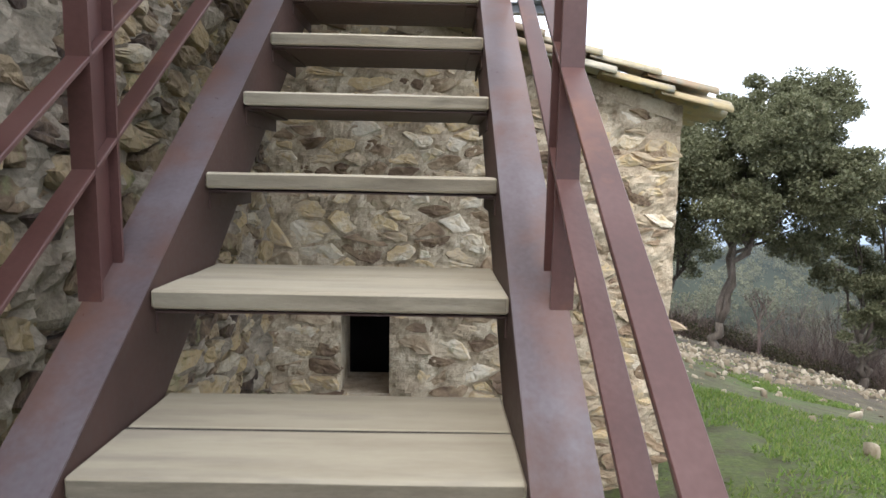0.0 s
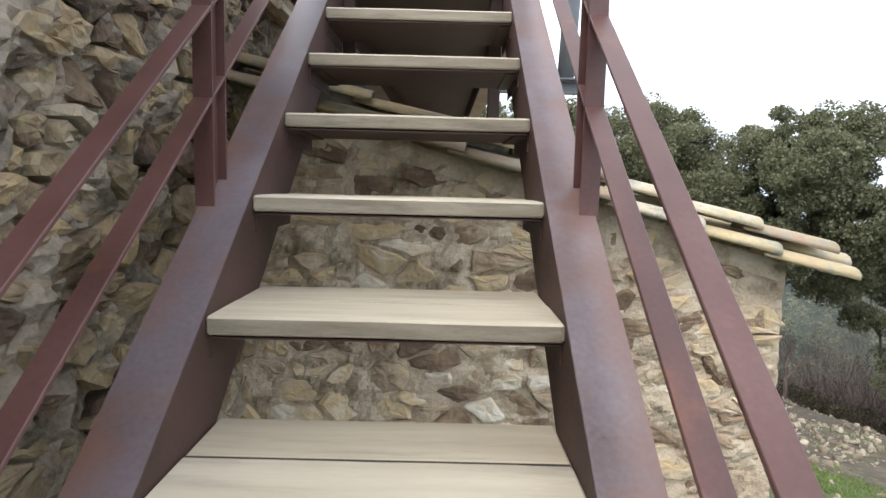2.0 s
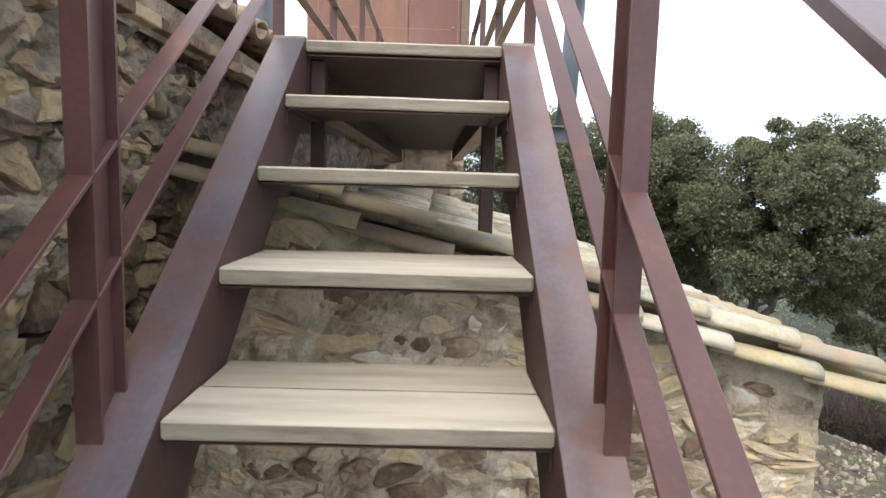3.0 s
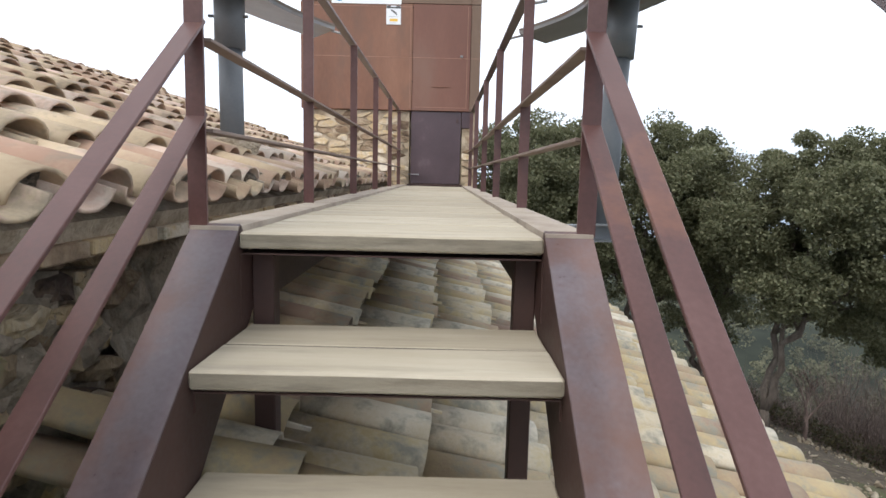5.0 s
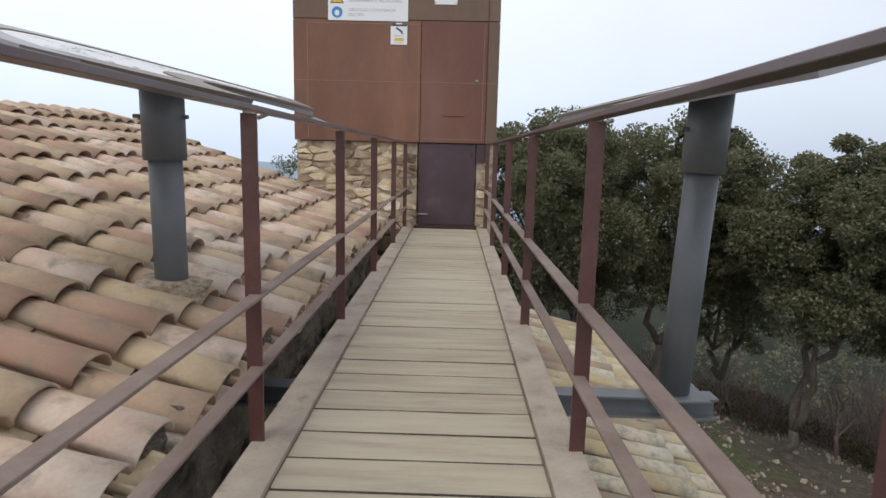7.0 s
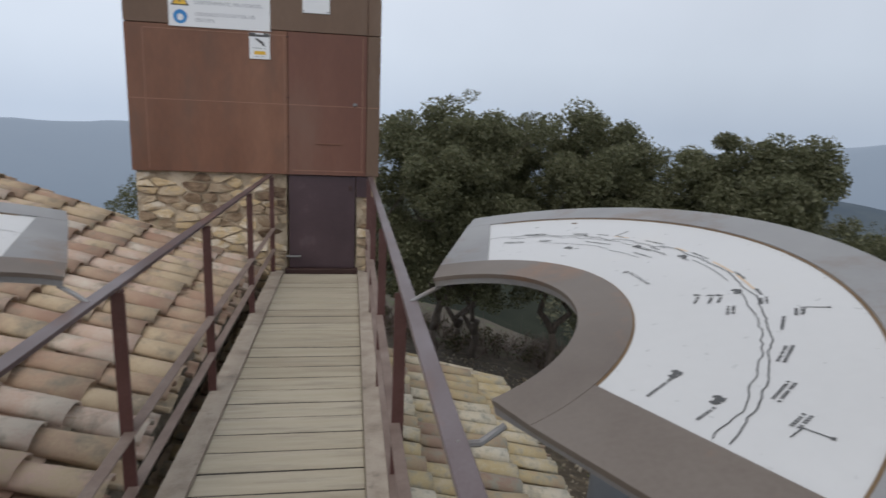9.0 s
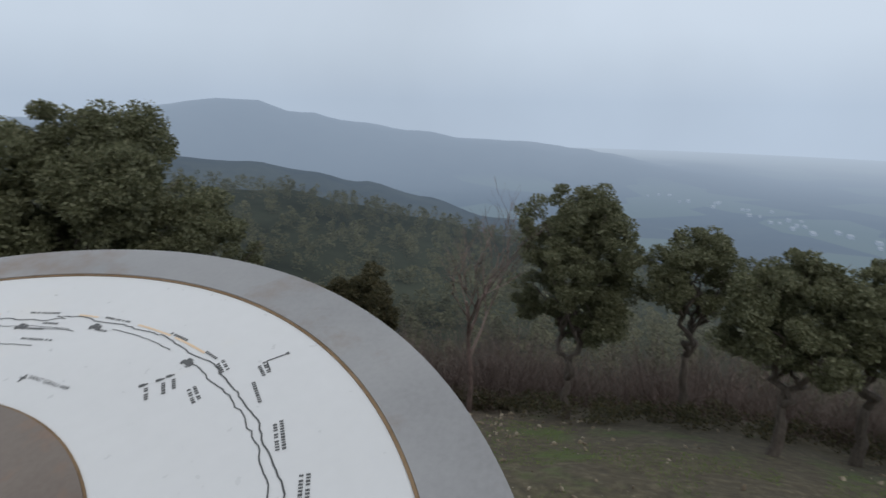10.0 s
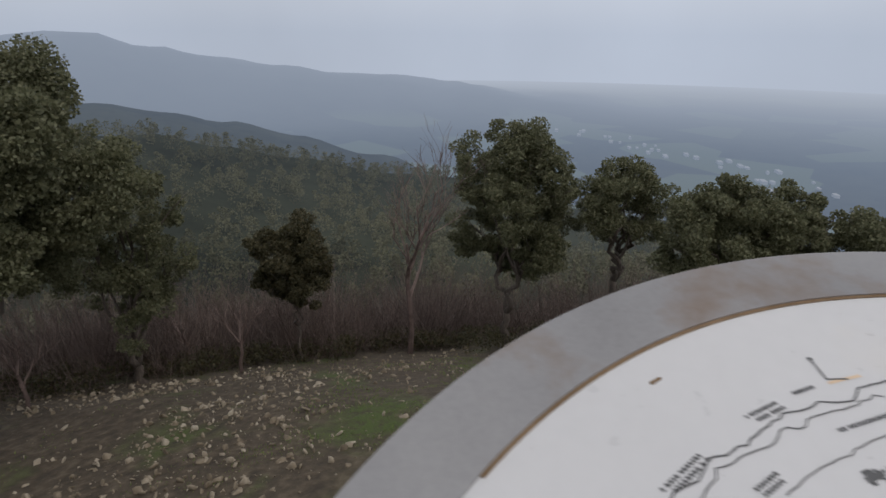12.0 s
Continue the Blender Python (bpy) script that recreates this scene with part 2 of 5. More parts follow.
M_CORTEN_RED = mottled("dark_weathering_steel", [(0.15, (0.105, 0.042, 0.028)), (0.5, (0.15, 0.062, 0.042)), (0.85, (0.20, 0.092, 0.062))], 1.6, 0.6, bump=0.08, fine=35, depth=0.002,
                       stain=(0.19, 0.11, 0.08), stain_scale=1.4, stain_at=(0.55, 0.8), stretch=(1, 1, 0.35))
M_WELD = mottled("pale_weld", [(0.2, (0.26, 0.13, 0.085)), (0.8, (0.33, 0.19, 0.13))], 9, 0.6, bump=0.1)
M_DOOR = mottled("purple_brown_door_paint", [(0.2, (0.048, 0.028, 0.034)), (0.7, (0.085, 0.054, 0.062))], 2.5, 0.38, bump=0.06, fine=50, depth=0.002, stain=(0.16, 0.12, 0.12), stain_scale=2.5, stain_at=(0.6, 0.85))
M_POST = mottled("grey_painted_tube", [(0.2, (0.105, 0.115, 0.125)), (0.7, (0.155, 0.165, 0.175))], 4, 0.48, bump=0.08, fine=80, depth=0.002, stain=(0.20, 0.18, 0.16), stain_scale=3, stain_at=(0.6, 0.85))
M_ZINC = mottled("zinc_grey_plate", [(0.2, (0.19, 0.185, 0.185)), (0.5, (0.26, 0.255, 0.255)), (0.85, (0.33, 0.325, 0.32))], 3, 0.40, metal=0.25, bump=0.08, fine=80, depth=0.002,
                 stain=(0.185, 0.125, 0.085), stain_scale=2.6, stain_at=(0.54, 0.74))
M_ZINC_BROWN = mottled("browned_plate", [(0.2, (0.112, 0.084, 0.067)), (0.5, (0.163, 0.132, 0.109)), (0.85, (0.215, 0.184, 0.159))], 3, 0.45, metal=0.2, bump=0.1, fine=80, depth=0.002,
                       stain=(0.249, 0.128, 0.067), stain_scale=3.2, stain_at=(0.52, 0.74))
M_PANEL = mottled("white_enamel_panel", [(0.2, (0.53, 0.527, 0.525)), (0.8, (0.60, 0.597, 0.595))], 1.2, 0.32, bump=0.03, fine=30, depth=0.001, stain=(0.62, 0.58, 0.52), stain_scale=1.3, stain_at=(0.62, 0.9))
M_INK = mottled("dark_print", [(0.2, (0.05, 0.05, 0.05)), (0.8, (0.10, 0.10, 0.10))], 8, 0.5, bump=0)
M_OCHRE = mottled("ochre_print", [(0.2, (0.62, 0.44, 0.27)), (0.8, (0.70, 0.55, 0.40))], 8, 0.5, bump=0)
M_RUSTLINE = mottled("rusty_seam", [(0.2, (0.12, 0.07, 0.03)), (0.8, (0.24, 0.16, 0.09))], 12, 0.8, bump=0.3, depth=0.002)
M_WHITE = mottled("sign_white", [(0.2, (0.74, 0.75, 0.77)), (0.8, (0.80, 0.81, 0.82))], 3, 0.4, bump=0)
M_GREYPRINT = mottled("grey_print", [(0.2, (0.30, 0.31, 0.34)), (0.8, (0.36, 0.37, 0.40))], 8, 0.5, bump=0)
M_YELLOW = mottled("sign_yellow", [(0.2, (0.72, 0.42, 0.03)), (0.8, (0.78, 0.50, 0.06))], 5, 0.4, bump=0)
M_BLUE = mottled("sign_blue", [(0.2, (0.03, 0.20, 0.50)), (0.8, (0.05, 0.26, 0.56))], 5, 0.4, bump=0)
M_BLACK = mottled("painted_room_dark", [(0.2, (0.008, 0.007, 0.006)), (0.8, (0.02, 0.018, 0.016))], 5, 0.9, bump=0)
M_BARK = mottled("oak_bark", [(0.2, (0.045, 0.035, 0.028)), (0.5, (0.10, 0.08, 0.065)), (0.85, (0.17, 0.145, 0.12))], 5, 0.95, bump=1.0, fine=30, depth=0.02, stretch=(3, 3, 0.6))
M_TWIG = mottled("grey_brown_twigs", [(0.2, (0.084, 0.057, 0.049)), (0.5, (0.168, 0.119, 0.103)), (0.85, (0.280, 0.209, 0.182))], 3, 0.9, bump=0, per="island", vary=0.6)
M_BRUSH = mottled("reddish_twigs", [(0.2, (0.070, 0.048, 0.040)), (0.5, (0.135, 0.096, 0.082)), (0.85, (0.215, 0.165, 0.142))], 3, 0.9, bump=0, per="island", vary=0.6)
M_LEAF = mottled("holm_oak_leaf", [(0.0, (0.050, 0.054, 0.026)), (0.35, (0.108, 0.114, 0.057)), (0.65, (0.172, 0.173, 0.095)), (1.0, (0.27, 0.255, 0.155))], 0.9, 0.65, bump=0, per="island", vary=0.42)
M_LEAF_DARK = mottled("dark_shrub_leaf", [(0.0, (0.027, 0.029, 0.013)), (0.5, (0.069, 0.064, 0.030)), (1.0, (0.163, 0.127, 0.060))], 0.9, 0.65, bump=0, per="island", vary=0.5)
M_GRASS = mottled("grass_blades", [(0.0, (0.055, 0.095, 0.018)), (0.5, (0.13, 0.21, 0.04)), (1.0, (0.32, 0.31, 0.11))], 0.6, 0.7, bump=0, per="island", vary=0.5)
M_PEBBLE = mottled("field_stones", [(0.1, (0.115, 0.090, 0.060)), (0.5, (0.245, 0.200, 0.140)), (0.9, (0.42, 0.37, 0.29))], 6, 0.9, bump=0.5, fine=40, per="island", vary=0.6)


def let_light_through(m, share):
    n, l = m.node_tree.nodes, m.node_tree.links
    b, out_n = n["Principled BSDF"], n["Material Output"]
    tr = n.new("ShaderNodeBsdfTranslucent")
    l.new(b.inputs["Base Color"].links[0].from_socket, tr.inputs["Color"])
    mx = n.new("ShaderNodeMixShader")
    mx.inputs[0].default_value = share
    l.new(b.outputs[0], mx.inputs[1])
    l.new(tr.outputs[0], mx.inputs[2])
    l.new(mx.outputs[0], out_n.inputs["Surface"])


for leaf_m in (M_LEAF, M_LEAF_DARK, M_GRASS):
    let_light_through(leaf_m, 0.40)


def ground_material():
    m, n, l, b = material("stony_earth_and_grass", 0.95)
    co = n.new("ShaderNodeTexCoord")

    def noise_node(scale, detail, rough=0.6):
        q = n.new("ShaderNodeTexNoise")
        q.inputs["Scale"].default_value, q.inputs["Detail"].default_value, q.inputs["Roughness"].default_value = scale, detail, rough
        l.new(co.outputs["Object"], q.inputs["Vector"])
        return q
    patch, fine, grit = noise_node(0.35, 7), noise_node(3.5, 8), noise_node(30, 6)
    earth = n.new("ShaderNodeValToRGB")
    el = earth.color_ramp.elements
    el[0].position, el[0].color = 0.25, (0.034, 0.026, 0.017, 1)
    el[1].position, el[1].color = 0.8, (0.165, 0.130, 0.086, 1)
    el.new(0.5).color = (0.072, 0.055, 0.036, 1)
    l.new(fine.outputs["Fac"], earth.inputs[0])
    green = n.new("ShaderNodeValToRGB")
    el = green.color_ramp.elements
    el[0].position, el[0].color = 0.3, (0.030, 0.045, 0.012, 1)
    el[1].position, el[1].color = 0.75, (0.105, 0.145, 0.032, 1)
    l.new(grit.outputs["Fac"], green.inputs[0])
    mr = n.new("ShaderNodeMapRange")
    mr.inputs["From Min"].default_value, mr.inputs["From Max"].default_value = 0.53, 0.66
    l.new(patch.outputs["Fac"], mr.inputs["Value"])
    # greener on the near side of the clearing
    ln = n.new("ShaderNodeSeparateXYZ")
    l.new(co.outputs["Object"], ln.inputs[0])
    near = n.new("ShaderNodeMapRange")
    near.inputs["From Min"].default_value, near.inputs["From Max"].default_value = 2.0, 7.0
    near.inputs["To Min"].default_value, near.inputs["To Max"].default_value = 0.8, 0.0
    l.new(ln.outputs["Y"], near.inputs["Value"])
    mxv = n.new("ShaderNodeMath")
    mxv.operation, mxv.use_clamp = "ADD", True
    l.new(mr.outputs[0], mxv.inputs[0])
    across = n.new("ShaderNodeMapRange")
    across.inputs["From Min"].default_value, across.inputs["From Max"].default_value = 7.0, 12.0
    across.inputs["To Min"].default_value, across.inputs["To Max"].default_value = 1.0, 0.15
    l.new(ln.outputs["X"], across.inputs["Value"])
    near_x = n.new("ShaderNodeMath")
    near_x.operation = "MULTIPLY"
    l.new(near.outputs[0], near_x.inputs[0])
    l.new(across.outputs[0], near_x.inputs[1])
    l.new(near_x.outputs[0], mxv.inputs[1])
    fin = n.new("ShaderNodeMath")
    fin.operation = "MULTIPLY"
    l.new(mxv.outputs[0], fin.inputs[0])
    gr = n.new("ShaderNodeMapRange")
    gr.inputs["From Min"].default_value, gr.inputs["From Max"].default_value = 0.30, 0.52
    l.new(fine.outputs["Fac"], gr.inputs["Value"])
    l.new(gr.outputs[0], fin.inputs[1])
    mx = n.new("ShaderNodeMix")
    mx.data_type = "RGBA"
    l.new(fin.outputs[0], mx.inputs["Factor"])
    l.new(earth.outputs[0], mx.inputs["A"])
    l.new(green.outputs[0], mx.inputs["B"])
    l.new(mx.outputs["Result"], b.inputs["Base Color"])
    bp = n.new("ShaderNodeBump")
    bp.inputs["Strength"].default_value, bp.inputs["Distance"].default_value = 0.9, 0.06
    l.new(fine.outputs["Fac"], bp.inputs["Height"])
    l.new(bp.outputs[0], b.inputs["Normal"])
    return m


M_GROUND = ground_material()


def distance_material(name, near, far_green, patches):
    """Land beyond the hill; blue haze painted as fade and glow with distance from the house."""
    m, n, l, b = material(name, 1.0)
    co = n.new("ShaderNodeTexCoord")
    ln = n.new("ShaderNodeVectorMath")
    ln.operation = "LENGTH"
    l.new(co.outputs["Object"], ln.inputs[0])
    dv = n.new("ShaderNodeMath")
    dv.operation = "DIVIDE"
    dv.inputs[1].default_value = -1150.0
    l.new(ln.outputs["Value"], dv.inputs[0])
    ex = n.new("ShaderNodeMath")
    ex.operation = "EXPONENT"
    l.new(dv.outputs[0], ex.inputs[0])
    nz = n.new("ShaderNodeTexNoise")
    nz.inputs["Scale"].default_value, nz.inputs["Detail"].default_value = 0.010, 14
    nz.inputs["Roughness"].default_value = 0.72
    l.new(co.outputs["Object"], nz.inputs["Vector"])
    cr = n.new("ShaderNodeValToRGB")
    el = cr.color_ramp.elements
    el[0].position, el[0].color = 0.40, (*near, 1)
    el[1].position, el[1].color = 0.60, (*far_green, 1)
    l.new(nz.outputs["Fac"], cr.inputs[0])
    fv = n.new("ShaderNodeTexVoronoi")
    fv.inputs["Scale"].default_value = 0.0045
    l.new(co.outputs["Object"], fv.inputs["Vector"])
    fr = n.new("ShaderNodeMapRange")
    fr.inputs["From Min"].default_value, fr.inputs["From Max"].default_value = 0.62, 0.70
    sp = n.new("ShaderNodeSeparateColor")
    l.new(fv.outputs["Color"], sp.inputs[0])
    l.new(sp.outputs[0], fr.inputs["Value"])
    fm = n.new("ShaderNodeMix")
    fm.data_type = "RGBA"
    zz = n.new("ShaderNodeSeparateXYZ")
    l.new(co.outputs["Object"], zz.inputs[0])
    flat = n.new("ShaderNodeMapRange")
    flat.inputs["From Min"].default_value, flat.inputs["From Max"].default_value = -295, -318
    l.new(zz.outputs["Z"], flat.inputs["Value"])
    fx = n.new("ShaderNodeMath")
    fx.operation = "MULTIPLY"
    l.new(fr.outputs[0], fx.inputs[0])
    l.new(flat.outputs[0], fx.inputs[1])
    l.new(fx.outputs[0], fm.inputs["Factor"])
    l.new(cr.outputs["Color"], fm.inputs["A"])
    fm.inputs["B"].default_value = (*patches, 1)
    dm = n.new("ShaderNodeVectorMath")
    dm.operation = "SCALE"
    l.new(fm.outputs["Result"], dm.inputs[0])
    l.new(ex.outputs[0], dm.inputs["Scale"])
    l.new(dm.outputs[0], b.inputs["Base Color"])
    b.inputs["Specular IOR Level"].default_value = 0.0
    # haze painted as emission: the land glows bluer the farther it lies
    haze_glow = n.new("ShaderNodeValToRGB")
    el = haze_glow.color_ramp.elements
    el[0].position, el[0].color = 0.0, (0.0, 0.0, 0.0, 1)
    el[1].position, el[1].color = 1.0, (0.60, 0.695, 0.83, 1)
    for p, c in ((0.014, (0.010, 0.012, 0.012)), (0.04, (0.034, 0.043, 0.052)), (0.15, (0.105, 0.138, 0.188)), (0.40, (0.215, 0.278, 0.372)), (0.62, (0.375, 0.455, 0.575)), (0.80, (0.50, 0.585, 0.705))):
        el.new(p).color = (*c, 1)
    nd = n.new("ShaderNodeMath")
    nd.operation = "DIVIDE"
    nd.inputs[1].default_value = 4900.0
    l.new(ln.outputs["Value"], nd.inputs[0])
    l.new(nd.outputs[0], haze_glow.inputs[0])
    l.new(haze_glow.outputs["Color"], b.inputs["Emission Color"])
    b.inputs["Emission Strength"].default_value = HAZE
    return m


HAZE = 1.0
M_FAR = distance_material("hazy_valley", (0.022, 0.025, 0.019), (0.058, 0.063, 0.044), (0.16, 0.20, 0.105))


# ---- mesh helpers ----
def mesh_of(bm, name, mat, smooth=False):
    me = bpy.data.meshes.new(name)
    bm.to_mesh(me)
    bm.free()
    if mat:
        me.materials.append(mat)
    if smooth:
        me.polygons.foreach_set("use_smooth", [True] * len(me.polygons))
    return me


def raw_mesh(name, verts, faces, mat, smooth=False):
    me = bpy.data.meshes.new(name)
    me.from_pydata([tuple(v) for v in verts], [], [tuple(q) for q in faces])
    me.materials.append(mat)
    if smooth:
        me.polygons.foreach_set("use_smooth", [True] * len(me.polygons))
    me.update()
    return me


def big_mesh(name, verts, tris, mat, smooth=False):
    """A mesh from numpy arrays of corners and triangles or quads."""
    me = bpy.data.meshes.new(name)
    verts, tris = np.asarray(verts, np.float32), np.asarray(tris, np.int32)
    k = tris.shape[1]
    me.vertices.add(len(verts))
    me.vertices.foreach_set("co", verts.ravel())
    me.loops.add(tris.size)
    me.loops.foreach_set("vertex_index", tris.ravel())
    me.polygons.add(len(tris))
    me.polygons.foreach_set("loop_start", np.arange(0, tris.size, k, dtype=np.int32))
    me.materials.append(mat)
    me.update(calc_edges=True)
    if smooth:
        me.polygons.foreach_set("use_smooth", [True] * len(me.polygons))
    me.validate()
    return me


def part(name, bm, mat, parent, label="", smooth=False, at=None):
    me = bm if isinstance(bm, bpy.types.Mesh) else mesh_of(bm, name, mat, smooth)
    ob = new(name, me)
    ob.parent = parent
    if at is not None:
        ob.matrix_basis = at
    if label:
        tagged(ob, label)
    return ob


def thing(name, label, category, at=None, group="", kind=""):
    ob = new(name)
    ob.empty_display_size = 0.1
    if at is not None:
        ob.matrix_basis = at
    return tagged(ob, label, category, group, kind)


def box(x0, x1, y0, y1, z0, z1, bevel=0.0, bm=None):
    bm = bm or bmesh.new()
    g = bmesh.ops.create_cube(bm, size=1.0, matrix=Matrix.Translation(((x0 + x1) / 2, (y0 + y1) / 2, (z0 + z1) / 2)) @ Matrix.Diagonal((x1 - x0, y1 - y0, z1 - z0, 1)))
    if bevel:
        ed = {e for v in g["verts"] for e in v.link_edges}
        bmesh.ops.bevel(bm, geom=list(ed), offset=bevel, segments=1, affect="EDGES")
    return bm


def bar(a, b, w, h, bevel=0.0015, up=(0, 0, 1), bm=None):
    """A straight bar of section w (sideways) by h (upwards) from a to b."""
    a, b = Vector(a), Vector(b)
    d = (b - a).normalized()
    s = d.cross(Vector(up)).normalized()
    u = s.cross(d)
    m = Matrix((s, d, u)).transposed().to_4x4()
    m.translation = (a + b) / 2
    bm = bm or bmesh.new()
    g = bmesh.ops.create_cube(bm, size=1.0, matrix=m @ Matrix.Diagonal((w, (b - a).length, h, 1)))
    if bevel:
        ed = {e for v in g["verts"] for e in v.link_edges}
        bmesh.ops.bevel(bm, geom=list(ed), offset=bevel, segments=1, affect="EDGES")
    return bm


def extrude_profile(profile, a, b, up=(0, 0, 1)):
    """A section given as (side, up) corners, drawn from a to b."""
    a, b = Vector(a), Vector(b)
    d = (b - a).normalized()
    s = d.cross(Vector(up)).normalized()
    u = s.cross(d)
    bm = bmesh.new()
    r0 = [bm.verts.new(a + s * p + u * q) for p, q in profile]
    r1 = [bm.verts.new(b + s * p + u * q) for p, q in profile]
    n = len(profile)
    for i in range(n):
        bm.faces.new((r0[i], r0[(i + 1) % n], r1[(i + 1) % n], r1[i]))
    bm.faces.new(r0[::-1])
    bm.faces.new(r1)
    bmesh.ops.recalc_face_normals(bm, faces=bm.faces)
    return bm


def tube(path, radii, sides=10, bm=None):
    bm = bm or bmesh.new()
    rings = []
    for i, p in enumerate(path):
        p = Vector(p)
        d = (Vector(path[min(i + 1, len(path) - 1)]) - Vector(path[max(i - 1, 0)])).normalized()
        s = d.cross(Vector((0.31, 0.95, 0.11))).normalized()
        u = s.cross(d)
        rings.append([bm.verts.new(p + (s * math.cos(2 * math.pi * k / sides) + u * math.sin(2 * math.pi * k / sides)) * radii[i]) for k in range(sides)])
    for r0, r1 in zip(rings, rings[1:]):
        for k in range(sides):
            bm.faces.new((r0[k], r0[(k + 1) % sides], r1[(k + 1) % sides], r1[k]))
    bm.faces.new(rings[0][::-1])
    bm.faces.new(rings[-1])
    return bm


# ---- ground, valley and hills ----
def smooth_step(a, b, v):
    k = min(max((v - a) / (b - a), 0.0), 1.0)
    return k * k * (3 - 2 * k)


def ground_z(x, y):
    z = -3.55 - 0.21 * max(x - 1.8, 0.0) - 0.17 * max(x - 12.0, 0.0) - 0.14 * max(y, -1.0)
    r = math.hypot(x, y)
    if r > 25:
        z -= 0.10 * (r - 25)
    # a hollow at the foot of the gable
    z -= 0.5 * (1 - smooth_step(1.5, 2.8, x)) * (1 - smooth_step(0.3, 3.0, y))
    return z + 0.10 * noise.noise((x * 0.35, y * 0.35, 0.0)) + 0.04 * noise.noise((x * 1.3, y * 1.3, 5.0))


def along(v, pts):
    for (a, p), (b, q) in zip(pts, pts[1:]):
        if v <= b:
            return p + (q - p) * smooth_step(a, b, v)
    return pts[-1][1]


SPUR = [(-180, -50), (-40, -50), (0, -20), (40, -20), (52, -23), (58, -28), (64, -32), (74, -37), (95, -50), (120, -60), (180, -50)]
RIDGE = [(-180, -260), (-40, -200), (0, -120), (40, -60), (49, -70), (54, -84), (59, -102), (65, -123), (72, -150), (84, -225), (98, -330), (180, -300)]
PEAK = [(-180, -120), (-60, -100), (-20, -60), (10, -90), (35, -90), (49.5, -8), (54, -62), (59, -122), (64, -150), (69, -184), (74, -200), (80, -245), (88, -292), (98, -330), (150, -330), (180, -120)]


def land_z(x, y):
    r, phi = math.hypot(x, y), math.degrees(math.atan2(x, y))
    z0 = ground_z(x * min(1, 60 / r), y * min(1, 60 / r))
    spur, ridge, peak = along(phi, SPUR), along(phi, RIDGE), along(phi, PEAK)
    z = z0 + (spur - z0) * smooth_step(60, 150, r)
    z += (-150 - z) * smooth_step(170, 430, r)
    z += (max(ridge, -325) - z) * smooth_step(430, 720, r)
    z += (-330 - z) * smooth_step(760, 1250, r)
    z += (max(peak, -330) - z) * smooth_step(2300, 3000, r)
    z += (-330 - z) * smooth_step(3100, 4300, r)
    rough = min(r / 2200, 1) * 24
    if z > -322:
        z += rough * noise.fractal((x * 0.0021, y * 0.0021, 2.0), 0.9, 2.0, 6) * smooth_step(-322, -280, z) + 1.6 * noise.noise((x * 0.03, y * 0.03, 0)) * smooth_step(70, 120, r)
    return z


def polar_sheet(name, radii, steps, height, mat, centre=False):
    v, q = [], []
    for r in radii:
        for k in range(steps):
            a = 2 * math.pi * k / steps
            x, y = r * math.sin(a), r * math.cos(a)
            v.append((x, y, height(x, y)))
    for i in range(len(radii) - 1):
        for k in range(steps):
            a, b = i * steps + k, i * steps + (k + 1) % steps
            q.append((a, a + steps, b + steps, b))
    if centre:
        q.append(tuple(range(steps)))
    ob = new(name, raw_mesh(name, v, q, mat, True))
    return tagged(ob, kind="structure")


tagged(polar_sheet("ground", [0.4] + [0.75 * k for k in range(1, 40)] + [30 + 2.0 * k for k in range(1, 16)], 180, ground_z, M_GROUND, True),
       "stony brown hillside clearing with patches of green grass", "ground")
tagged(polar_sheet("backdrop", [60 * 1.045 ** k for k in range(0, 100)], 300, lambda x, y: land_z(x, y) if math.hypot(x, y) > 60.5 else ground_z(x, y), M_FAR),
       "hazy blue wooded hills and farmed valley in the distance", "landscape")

# ---- rubble walls ----
def stone_mesh(name, seed, mat, jag=0.30, crag=0.0):
    """A broken stone with flat, chipped faces."""
    rs = random.Random(seed * 17 + 3)
    bm = bmesh.new()
    for k in range(26):
        a, h = 2 * math.pi * k * 0.618, rs.uniform(-1, 1)
        q = math.sqrt(max(1 - h * h, 0.0))
        c = Vector((math.cos(a) * q, math.sin(a) * q, h))
        c = Vector([math.copysign(abs(t) ** 0.45, t) for t in c]) * 0.80
        bm.verts.new(c + Vector((rs.uniform(-1, 1), rs.uniform(-1, 1), rs.uniform(-0.8, 0.8))) * jag * 0.7)
    res = bmesh.ops.convex_hull(bm, input=bm.verts)
    bmesh.ops.delete(bm, geom=[g for g in res["geom_interior"] if isinstance(g, bmesh.types.BMVert)], context="VERTS")
    if crag:
        bmesh.ops.subdivide_edges(bm, edges=bm.edges, cuts=1, use_grid_fill=True)
        for v in bm.verts:
            v.co += noise.noise_vector(v.co * 3.4 + Vector((seed * 1.7, seed, 4))) * crag + noise.noise_vector(v.co * 8.0 + Vector((seed, 3, seed))) * crag * 0.4
    bmesh.ops.triangulate(bm, faces=bm.faces)
    return mesh_of(bm, name, mat)


STONES = [stone_mesh("stone", k, M_STONE, 0.34, 0.13) for k in range(14)]
STONES_PLAIN = [stone_mesh("stone", k + 60, M_STONE, 0.34) for k in range(10)]


